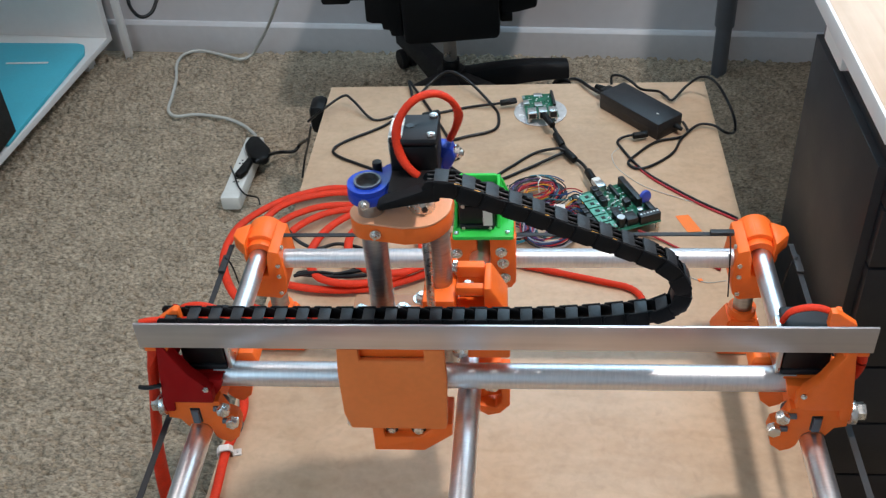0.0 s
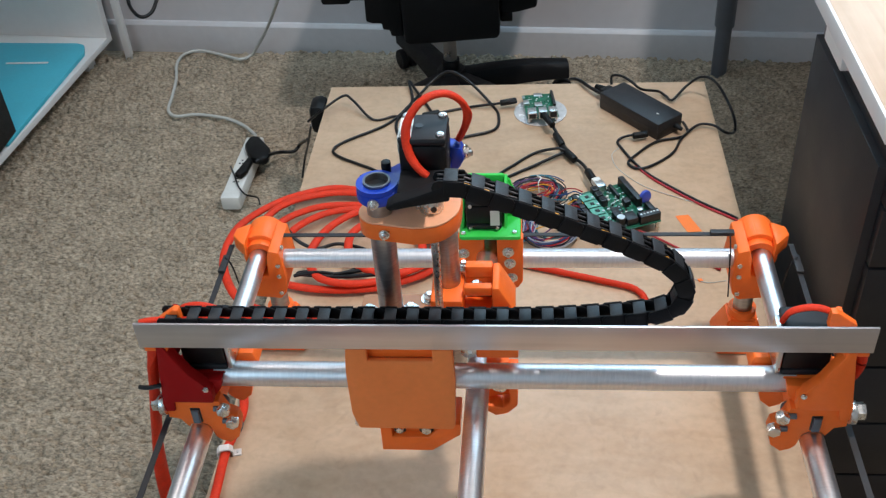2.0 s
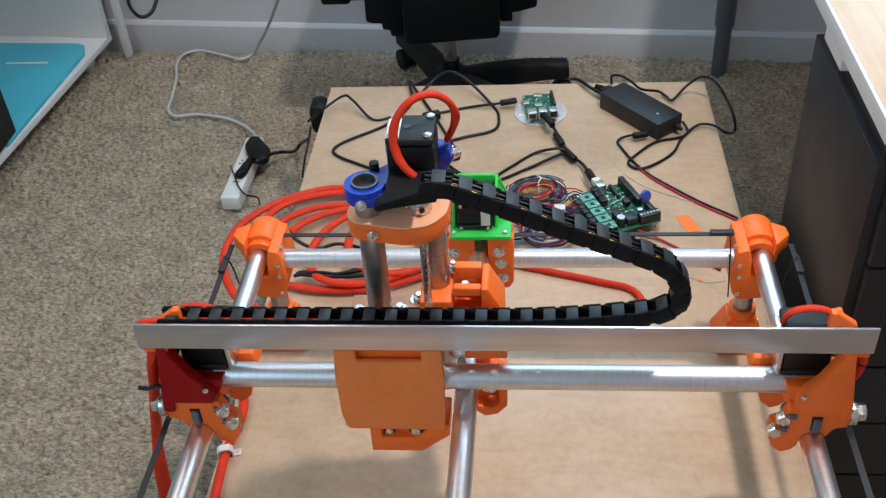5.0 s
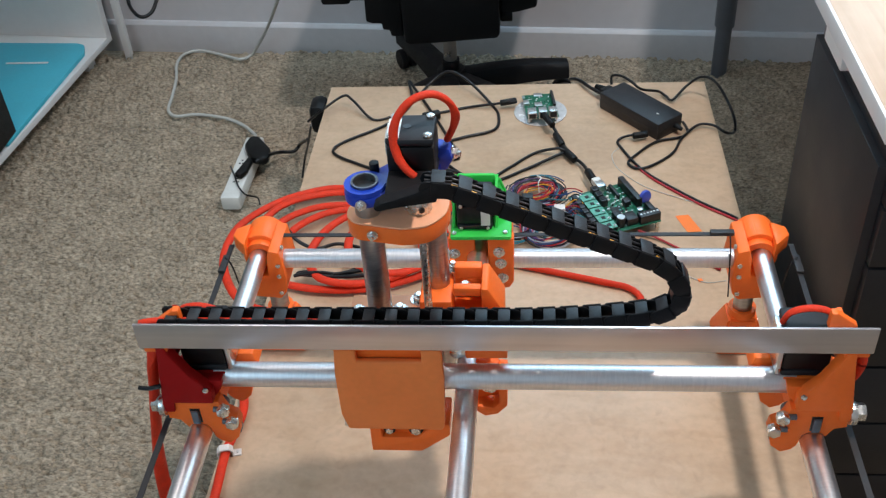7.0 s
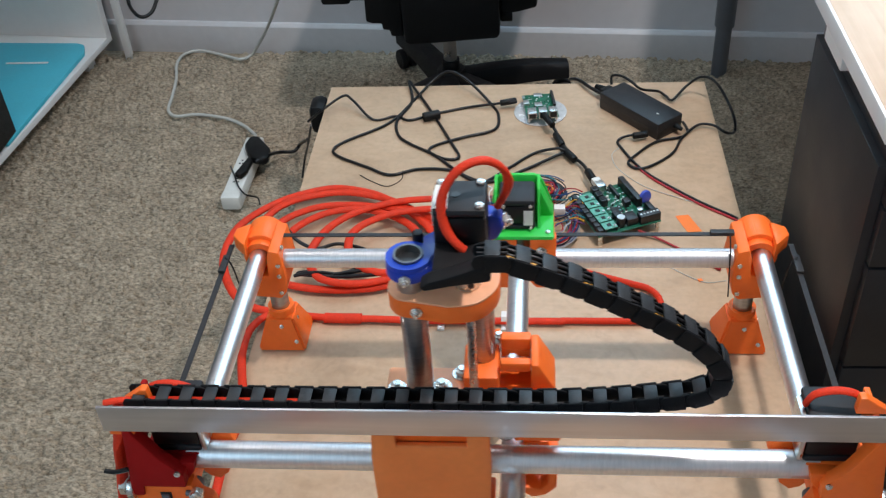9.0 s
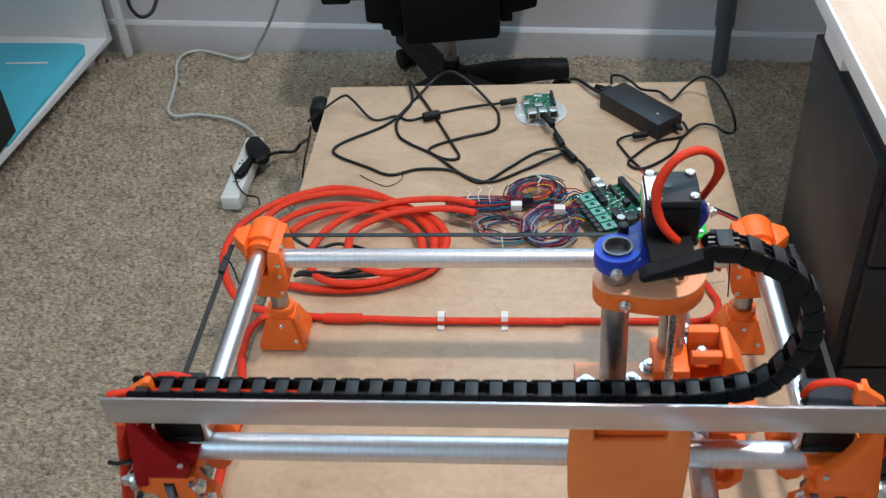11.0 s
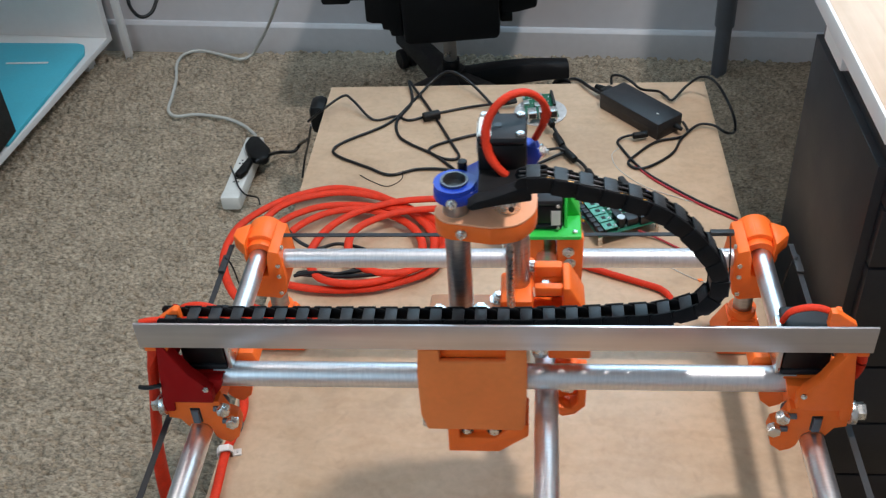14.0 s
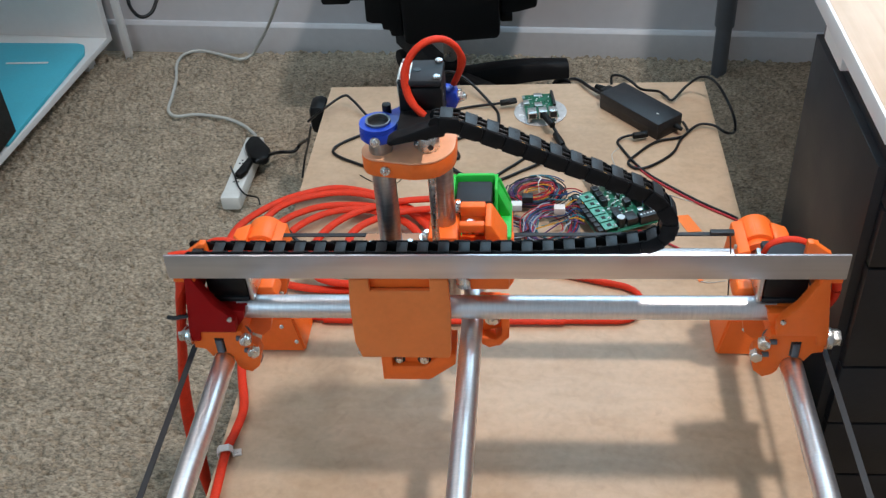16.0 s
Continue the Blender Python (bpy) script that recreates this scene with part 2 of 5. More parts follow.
def prism(outline, a, b, axis="y", bevel=0.0015, bm=None):
    """A plate: an outline in the two other axes, drawn out from a to b."""
    out, tmp = bm or bmesh.new(), bmesh.new()
    put = {"y": lambda u, v, w: (u, w, v), "x": lambda u, v, w: (w, u, v), "z": lambda u, v, w: (u, v, w)}[axis]
    lo = [tmp.verts.new(put(u, v, a)) for u, v in outline]
    hi = [tmp.verts.new(put(u, v, b)) for u, v in outline]
    tmp.faces.new(lo[::-1])
    tmp.faces.new(hi)
    for k in range(len(lo)):
        tmp.faces.new((lo[k], lo[(k + 1) % len(lo)], hi[(k + 1) % len(lo)], hi[k]))
    bmesh.ops.recalc_face_normals(tmp, faces=tmp.faces[:])
    if bevel:
        bmesh.ops.bevel(tmp, geom=tmp.edges[:], offset=bevel, segments=2, affect="EDGES", profile=0.5, clamp_overlap=True)
    return merge(out, tmp)


def arc(cx, cy, r, a0, a1, n=10):
    return [(cx + r * math.cos(radians(a0 + (a1 - a0) * k / n)), cy + r * math.sin(radians(a0 + (a1 - a0) * k / n))) for k in range(n + 1)]


def smooth_line(points, per=8, closed=False):
    """A Catmull-Rom line through points."""
    p = [Vector(q) for q in points]
    out = []
    for i in range(len(p) - 1):
        a, b, c, d = p[max(i - 1, 0)], p[i], p[i + 1], p[min(i + 2, len(p) - 1)]
        for k in range(per):
            t = k / per
            out.append(0.5 * ((2 * b) + (c - a) * t + (2 * a - 5 * b + 4 * c - d) * t * t + (3 * b - a - 3 * c + d) * t ** 3))
    out.append(p[-1])
    return out


def hose(points, r, per=8, seg=8, bm=None, flat=1.0, smooth=True):
    """A cable along a line; flat squeezes it in height."""
    out = bm or bmesh.new()
    line = smooth_line(points, per) if smooth else [Vector(q) for q in points]
    rings = []
    for i, q in enumerate(line):
        d = (line[min(i + 1, len(line) - 1)] - line[max(i - 1, 0)]).normalized()
        side = d.cross(Vector((0, 0, 1)))
        side = side.normalized() if side.length > 1e-3 else Vector((1, 0, 0))
        up = side.cross(d)
        rings.append([out.verts.new(q + side * (r * math.cos(6.2831853 * k / seg)) + up * (r * flat * math.sin(6.2831853 * k / seg))) for k in range(seg)])
    for a, b in zip(rings, rings[1:]):
        for k in range(seg):
            out.faces.new((a[k], a[(k + 1) % seg], b[(k + 1) % seg], b[k]))
    out.faces.new(rings[0][::-1])
    out.faces.new(rings[-1])
    return out


def bolt(parent, p, d, r=0.0065, h=0.005, name="bolt"):
    """A hexagon head with a washer, pointing along d."""
    p, d = Vector(p), Vector(d).normalized()
    bm = rod(p, p + d * 0.0015, r * 1.35, 20)
    rod(p + d * 0.0015, p + d * (0.0015 + h), r, 6, bm, bevel=0.0006)
    rod(p + d * (0.0015 + h), p + d * (0.0045 + h), r * 0.5, 12, bm)
    return part(name, bm, BOLT, parent)


def screw(parent, p, d, r=0.0032):
    p, d = Vector(p), Vector(d).normalized()
    bm = rod(p, p + d * 0.0028, r, 14, bevel=0.0008)
    rod(p + d * 0.0028, p + d * 0.0034, r * 0.45, 6, bm)
    return part("screw", bm, BOLT, parent)


# ---- the room ----
RZ, BT = 0.516, 0.335                      # height of the rails and of the board's top
XL, XR, YB, YF = -0.327, 0.326, -0.765, -1.50
TR = 0.0127                                # radius of the conduit
GY, GZ = -1.034, 0.576                     # the cross tube of the gantry at rest


def carpet():
    """Loop pile as real relief where the floor is seen, plain beyond."""
    step, cell = 0.0036, 0.0105
    xs, ys = np.arange(-1.36, 0.80, step), np.arange(-1.02, 0.80, step)
    gx, gy = np.meshgrid(xs, ys)
    rng = np.random.default_rng(4)
    nx, ny = int(2.3 / cell) + 6, int(2.0 / cell) + 6
    tx, ty, th, tr = rng.random((ny, nx)), rng.random((ny, nx)), rng.random((ny, nx)), rng.random((ny, nx))
    ci, cj = ((gx + 1.40) / cell).astype(int), ((gy + 1.06) / cell).astype(int)
    z = np.full(gx.shape, -0.020)
    for di in (-1, 0, 1):
        for dj in (-1, 0, 1):
            i, j = ci + di, cj + dj
            dx = gx - (-1.40 + (i + tx[j, i]) * cell)
            dy = gy - (-1.06 + (j + ty[j, i]) * cell)
            r = 0.0056 + 0.0030 * tr[j, i]
            dome = np.sqrt(np.clip(1 - (dx * dx * 0.45 + dy * dy * 1.5) / (r * r), 0, 1))
            z = np.maximum(z, -0.020 + (0.008 + 0.014 * th[j, i]) * dome)
    z += (rng.random(gx.shape) - 0.5) * 0.002
    jx, jy = (rng.random(gx.shape) - 0.5) * step * 0.5, (rng.random(gx.shape) - 0.5) * step * 0.5
    verts = np.stack([gx + jx, gy + jy, z], -1).reshape(-1, 3)
    n, m = len(ys), len(xs)
    idx = np.arange(n * m).reshape(n, m)
    faces = np.stack([idx[:-1, :-1], idx[:-1, 1:], idx[1:, 1:], idx[1:, :-1]], -1).reshape(-1, 4)
    me = bpy.data.meshes.new("floor_carpet")
    me.vertices.add(len(verts))
    me.vertices.foreach_set("co", verts.ravel())
    me.loops.add(faces.size)
    me.loops.foreach_set("vertex_index", faces.ravel())
    me.polygons.add(len(faces))
    me.polygons.foreach_set("loop_start", np.arange(0, faces.size, 4))
    me.update(calc_edges=True)
    me.polygons.foreach_set("use_smooth", [True] * len(faces))
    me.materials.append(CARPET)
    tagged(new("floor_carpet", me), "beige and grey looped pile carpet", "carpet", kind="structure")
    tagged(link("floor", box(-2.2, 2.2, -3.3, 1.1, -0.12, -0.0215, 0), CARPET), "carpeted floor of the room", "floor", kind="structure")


carpet()
WALL_TURN = Matrix.Translation((0, 0.770, 0)) @ pose(0, 0, 0, 0, 0, -4.9)


def wall(name, x0, x1, y0, y1, z0=-0.1, z1=2.5, turn=None):
    return tagged(link(name, box(x0, x1, y0, y1, z0, z1, 0, turn=turn), WALL), "plain pale grey painted wall", "wall", kind="structure")


wall("wall_north", -2.4, 2.4, 0, 0.12, turn=WALL_TURN)
wall("wall_west", -2.3, -2.2, -3.3, 0.9)
wall("wall_east", 2.2, 2.3, -3.3, 0.7)
wall("wall_south", -2.3, 2.3, -3.4, -3.3)
tagged(link("ceiling", box(-2.3, 2.3, -3.4, 1.1, 2.5, 2.6, 0), CEIL), "plain white ceiling", "ceiling", kind="structure")
tagged(link("baseboard", prism([(0.0, -0.1), (-0.014, -0.1), (-0.014, 0.064), (-0.007, 0.073), (0, 0.075)], -2.2, 2.2, "x", 0.0008), SKIRT),
       "pale painted skirting board along the wall", "baseboard", kind="structure").matrix_basis = WALL_TURN @ pose(0, -0.0005, 0)


def low_table():
    t = thing("low_table", "low table with a bare pale plywood top", "table")
    part("tabletop", prism([(-0.371, 0.0), (-0.373, YF - 0.16), (0.379, YF - 0.16), (0.371, 0.0)], BT - 0.018, BT, "z", 0.001), BOARD, t, "pale plywood sheet with handling marks")
    for x in (-0.33, 0.33):
        for y in (YF - 0.1, -0.08):
            part("leg", box(x - 0.02, x + 0.02, y - 0.02, y + 0.02, -0.012, BT - 0.018, 0.002), CABBLK, t)


low_table()


def shelf_unit():
    t = thing("shelf_unit", "low white open shelf unit standing against the wall", "shelf", at=pose(-1.166, 0.785, 0, 0, 0, -5.8))
    part("bottom_panel", box(-0.60, 0.0, -1.5, 0.0, 0.052, 0.070, 0.001), WHITELAM, t)
    part("back_panel", box(-0.62, -0.6002, -1.5, 0.0, 0.045, 0.9498, 0.001), WHITELAM, t)
    part("end_panel", box(-0.5998, 0.0, -0.025, 0.0, 0.0702, 0.9498, 0.001), WHITELAM, t)
    part("top_panel", box(-0.62, 0.0, -1.5, 0.0, 0.95, 0.975, 0.001), WHITELAM, t)
    for y in (-1.46, -0.08):
        part("foot", box(-0.58, -0.54, y, y + 0.04, -0.012, 0.0518, 0.001), WHITELAM, t)
        part("foot", box(-0.09, -0.05, y, y + 0.04, -0.012, 0.0518, 0.001), WHITELAM, t)


shelf_unit()


def storage_tray():
    t = thing("storage_tray", "turquoise cardboard tray with a slotted handle in the white shelf", "tray")
    part("base", prism([(-1.226, 0.20), (-1.196, 0.655), (-1.212, 0.700), (-1.235, 0.710), (-1.70, 0.735), (-1.70, 0.16)], 0.0705, 0.082, "z", 0.002), TEAL, t)
    part("handle_slot", box(-1.395, -1.275, 0.592, 0.600, 0.0822, 0.0845, 0.001), WHITELAM, t, "pale slot")


storage_tray()
t = thing("loudspeaker_box", "black box standing on the white shelf", "box")
part("case", box(-1.60, -1.222, -0.18, 0.250, 0.0830, 0.46, 0.004), CHAIRBLK, t)

t = thing("wall_post", "white painted shelf upright beside the wall", "post")
part("post", box(-1.140, -1.122, 0.780, 0.80, -0.012, 0.9, 0.001), WHITELAM, t)


def work_table():
    t = thing("work_table", "large work table on round grey telescopic steel legs", "table")
    # unseen top, assumed over the leg and sized for the shade it casts
    part("tabletop", box(0.50, 1.10, 0.12, 0.70, 0.690, 0.720, 0.003), WHITELAM, t)
    for x, y in ((0.524, 0.640), (0.70, 0.20)):
        leg = part("leg", rod((x, y, -0.012), (x, y, 0.13), 0.020, 28), LEG, t)
        part("outer_tube", rod((x, y, 0.131), (x, y, 0.6895), 0.025, 28, bevel=0.001), LEG, leg)


work_table()


def desk():
    t = thing("desk", "desk with a pale birch top and white edge band", "desk")
    part("tabletop", box(0.425, 1.25, -0.82, 0.66, 0.722, 0.7455, 0.001), DESKWOOD, t)
    part("edge_band", box(0.420, 0.4248, -0.8205, 0.66, 0.7215, 0.746, 0.0008), WHITELAM, t, "white edge band")
    part("front_band", box(0.4252, 1.25, -0.8255, -0.8202, 0.7215, 0.746, 0.0008), WHITELAM, t, "white edge band")
    part("bracket", box(0.428, 0.50, -0.60, -0.51, 0.690, 0.7212, 0.001), WHITELAM, t, "white metal bracket under the top")
    for x, y in ((1.2, 0.5), (1.2, -0.7), (0.90, 0.5)):
        part("leg", rod((x, y, -0.012), (x, y, 0.7215), 0.022, 20), LEG, t)


desk()


def drawer_cabinet():
    t = thing("drawer_cabinet", "black-brown drawer cabinet under the desk", "cabinet")
    x0, x1, y0, y1 = 0.431, 0.86, -0.790, -0.462
    part("body", box(x0, x1, y0, y1, 0.02, 0.672, 0.0015), CABBLK, t)
    part("top_rail", box(x0 + 0.01, x1 - 0.01, y0 + 0.01, y1, 0.6725, 0.689, 0.001), CABBLK, t)
    z = 0.035
    for h in (0.111, 0.110, 0.110, 0.170, 0.089, 0.045):
        part("drawer_front", box(x0 + 0.012, x1 - 0.004, y0 - 0.018, y0 - 0.0005, z, z + h - 0.004, 0.0012), CABBLK, t)
        z += h
    for x in (x0 + 0.03, x1 - 0.03):
        for y in (y0 + 0.03, y1 - 0.03):
            part("foot", rod((x, y, -0.012), (x, y, 0.02), 0.015, 12), PLUG, t)


drawer_cabinet()


def office_chair():
    t = thing("office_chair", "black office chair on a star base with castors", "chair")
    cx, cy = -0.167, 0.455
    part("hub", rod((cx, cy, 0.06), (cx, cy, 0.125), 0.040, 28, r2=0.034, bevel=0.004), CHAIRBLK, t)
    part("column", rod((cx, cy, 0.125), (cx, cy, 0.30), 0.0165, 28), CHROME, t, "grey metal gas column")
    part("column_sleeve", rod((cx, cy, 0.125), (cx, cy, 0.150), 0.022, 28, bevel=0.001), CHAIRBLK, t)
    for a in (12, 120, 228, 270, 318):
        c, s = math.cos(radians(a)), math.sin(radians(a))
        leg = bmesh.new()
        n = 8
        rings = []
        for k in range(n + 1):
            f = k / n
            d, w, h = 0.03 + 0.265 * f, 0.030 - 0.007 * f, 0.030 - 0.010 * f
            zc = 0.088 + 0.008 * math.sin(f * 3.1416)
            rings.append([leg.verts.new((cx + c * d - s * w * u, cy + s * d + c * w * u, zc + h * v)) for u, v in
                          ((-1, -1), (1, -1), (1, 0.35), (0.72, 0.85), (0.3, 1), (-0.3, 1), (-0.72, 0.85), (-1, 0.35))])
        for p, q in zip(rings, rings[1:]):
            for k in range(8):
                leg.faces.new((p[k], p[(k + 1) % 8], q[(k + 1) % 8], q[k]))
        leg.faces.new(rings[0][::-1])
        leg.faces.new(rings[-1])
        o = part("base_leg", leg, CHAIRBLK, t)
        ex, ey = cx + c * 0.285, cy + s * 0.285
        for side in (-1, 1):
            px, py = ex - s * 0.014 * side, ey + c * 0.014 * side
            part("castor_wheel", rod((px - s * 0.009, py + c * 0.009, 0.022), (px + s * 0.009, py - c * 0.009, 0.022), 0.027, 24, bevel=0.003), CHAIRBLK, o)
    mech = part("tilt_mechanism", prism([(-0.268, 0.385), (-0.264, 0.246), (-0.255, 0.236), (-0.046, 0.250), (-0.040, 0.262), (-0.040, 0.385)], 0.36, 0.54, "y", 0.006), CHAIRBLK, t)
    part("adjuster_block", prism([(-0.352, 0.385), (-0.354, 0.290), (-0.340, 0.284), (-0.318, 0.284), (-0.316, 0.268), (-0.300, 0.266), (-0.297, 0.250), (-0.269, 0.250), (-0.269, 0.385)], 0.38, 0.52, "y", 0.004), CHAIRBLK, mech)
    part("lever", rod((-0.353, 0.44, 0.345), (-0.46, 0.44, 0.352), 0.010, 16, bevel=0.002), CHAIRBLK, mech)
    part("paddle", box(-0.462, -0.392, 0.41, 0.46, 0.318, 0.350, 0.008), CHAIRBLK, mech)
    part("side_knob", rod((-0.0395, 0.42, 0.284), (-0.012, 0.42, 0.284), 0.018, 20, bevel=0.003), CHAIRBLK, mech)
    part("side_arm", prism([(-0.0392, 0.385), (-0.0392, 0.306), (-0.004, 0.304), (0.045, 0.316), (0.050, 0.385)], 0.38, 0.46, "y", 0.006), CHAIRBLK, mech)
    part("seat", box(-0.42, 0.09, 0.26, 0.66, 0.3855, 0.47, 0.035), FABRIC, t, "black fabric seat cushion")


office_chair()


# ---- the machine: fixed frame ----
def corner_block(t, x, y, s, front=1):
    """A printed corner: a sleeve over the long rail, a clamp cheek for the cross rail, a belt horn and a socket for the leg. s: +1 where outside is +x."""
    i = -s
    out = [(x + 0.0250 * a, RZ + 0.004 + 0.0250 * b) for a, b in [(math.cos(radians(k)), math.sin(radians(k))) for k in range(-20, 201, 11)]]
    out += [(x - 0.021, RZ - 0.03), (x + 0.021, RZ - 0.03)]
    body = part("corner_block", prism(out, y + 0.012 * front, y + 0.056 * front, "y", 0.002), ORANGE, t, "orange printed corner bracket")
    collar = pipe((x, y + 0.002 * front, RZ), (x, y + 0.0118 * front, RZ), 0.0225, 0.0085)
    part("rail_collar", collar, ORANGE, body)
    cheek = [(x + i * 0.014, RZ + 0.014), (x + i * 0.018, RZ + 0.028), (x + i * 0.032, RZ + 0.024), (x + i * 0.036, RZ - 0.02), (x + i * 0.032, RZ - 0.044), (x + i * 0.024, RZ - 0.054), (x + i * -0.014, RZ - 0.050), (x - i * 0.014, RZ - 0.016), (x + i * 0.012, RZ - 0.014)]
    part("clamp_cheek", prism(cheek, y - 0.020 * front, y + 0.045 * front, "y", 0.002), ORANGE, body)
    horn = [(x + s * 0.016, y - 0.008 * front), (x + s * 0.036, y + 0.014 * front), (x + s * 0.034, y + 0.030 * front), (x + s * 0.016, y + 0.04 * front)]
    part("belt_horn", prism(horn, RZ + 0.006, RZ + 0.028, "z", 0.002), ORANGE, body)
    for dx, dz in ((0.028, 0.004), (0.027, -0.014), (0.026, -0.042)):
        screw(body, (x + i * dx, y - 0.020 * front, RZ + dz), (0, -front, 0))
    screw(body, (x + s * 0.019, y + 0.012 * front, RZ - 0.016), (0, -front, 0))
    screw(body, (x + i * 0.033, y - 0.010 * front, RZ + 0.026), (i, 0, 0.3))
    return body


def foot(t, x, y):
    bm = bmesh.new()
    lo = [(-0.034, -0.034), (0.034, -0.034), (0.034, 0.034), (-0.034, 0.034)]
    rings = [[bm.verts.new((x + a * f, y + b * f, z)) for a, b in lo] for f, z in ((1, BT), (1, BT + 0.006), (0.56, BT + 0.052))]
    for p, q in zip(rings, rings[1:]):
        for k in range(4):
            bm.faces.new((p[k], p[(k + 1) % 4], q[(k + 1) % 4], q[k]))
    bm.faces.new(rings[0][::-1])
    bm.faces.new(rings[-1])
    bmesh.ops.recalc_face_normals(bm, faces=bm.faces[:])
    bmesh.ops.bevel(bm, geom=bm.edges[:], offset=0.003, segments=2, affect="EDGES")
    pipe((x, y, BT + 0.02), (x, y, BT + 0.062), 0.0185, 0.0056, 32, bm)
    o = part("foot", bm, ORANGE, t, "orange printed foot")
    screw(o, (x + 0.002, y - 0.0215, BT + 0.038), (0, -1, 0.45), )
    screw(o, (x + 0.022, y - 0.029, BT + 0.016), (0, -1, 0.45))
    screw(o, (x + 0.0205, y - 0.004, BT + 0.040), (1, 0, 0.45))
    return o


def machine_frame():
    t = thing("machine_frame", "router frame of steel conduit in orange printed corners", "machine frame")
    part("side_rail", pipe((XL, YF, RZ), (XL, YB + 0.04, RZ), TR), STEEL, t, "steel conduit rail")
    part("side_rail", pipe((XR, YF, RZ), (XR, YB + 0.04, RZ), TR), STEEL, t, "steel conduit rail")
    part("back_rail", pipe((XL + 0.02, YB, RZ), (XR - 0.02, YB, RZ), TR), STEEL_X, t, "steel conduit rail")
    part("front_rail", pipe((XL + 0.02, YF, RZ), (XR - 0.02, YF, RZ), TR), STEEL_X, t, "steel conduit rail")
    for x, s in ((XL, -1), (XR, 1)):
        lx = x - s * 0.003
        corner_block(t, x - s * 0.003, YB, s)
        corner_block(t, x - s * 0.003, YF, s, -1)
        for y in (-0.7235, YF - 0.03):
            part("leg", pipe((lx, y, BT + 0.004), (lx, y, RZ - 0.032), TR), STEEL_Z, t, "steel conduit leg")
            foot(t, lx, y)
    # belts: along the back rail, and outside each side rail
    part("belt", box(XL + 0.036, XR - 0.036, YB + 0.010, YB + 0.0165, RZ + 0.0275, RZ + 0.0290, 0), RUBBER, t, "black toothed belt")
    part("belt", box(XL - 0.0405, XL - 0.034, YF, YB + 0.015, RZ + 0.0095, RZ + 0.0112, 0), RUBBER, t, "black toothed belt")
    part("belt", box(XR + 0.034, XR + 0.0405, YF, YB + 0.015, RZ + 0.0095, RZ + 0.0112, 0), RUBBER, t, "black toothed belt")
    part("belt_end", box(XR - 0.066, XR - 0.036, YB + 0.009, YB + 0.0175, RZ + 0.0291, RZ + 0.0335, 0.001), RUBBER, t)
    for x in (XR - 0.042,):
        part("cable_tie", hose([(x, YB + 0.008, RZ + 0.034), (x, YB - 0.006, RZ + 0.020), (x, YB - 0.016, RZ - 0.004), (x + 0.003, YB - 0.018, RZ - 0.05)], 0.0010, 4, 6), CABLE, t)
    for x, s in ((XL, -1), (XR, 1)):
        part("belt_end", box(x + s * 0.037 - 0.0045, x + s * 0.037 + 0.0045, YB - 0.045, YB - 0.012, RZ + 0.0113, RZ + 0.016, 0.001), RUBBER, t)
        part("cable_tie", hose([(x + s * 0.037, YB - 0.02, RZ + 0.018), (x + s * 0.028, YB - 0.025, RZ + 0.005), (x + s * 0.024, YB - 0.024, RZ - 0.04)], 0.0013, 4, 6), CABLE, t)


machine_frame()


# ---- the machine: gantry that runs along the side rails ----
def stepper(t, x, y, z, h=0.040, name="motor", half=0.0225, screws=True):
    """A square stepper motor standing on its face at z."""
    o = part(name, box(x - half + 0.0004, x + half - 0.0004, y - half + 0.0004, y + half - 0.0004, z + 0.009, z + h - 0.009, 0.0035), MOTOR, t, "black stepper motor")
    part("end_cap", box(x - half, x + half, y - half, y + half, z + h - 0.0088, z + h, 0.004), MOTOR_CAP, o)
    part("face_cap", box(x - half, x + half, y - half, y + half, z, z + 0.0088, 0.004), MOTOR_CAP, o)
    if screws:
        for a in (-1, 1):
            for b in (-1, 1):
                screw(o, (x + a * half * 0.74, y + b * half * 0.74, z + h - 0.0004), (0, 0, 1), 0.0042)
    return o


gantry = thing("gantry", "moving gantry of one conduit between printed trolleys with an aluminium angle", "gantry")


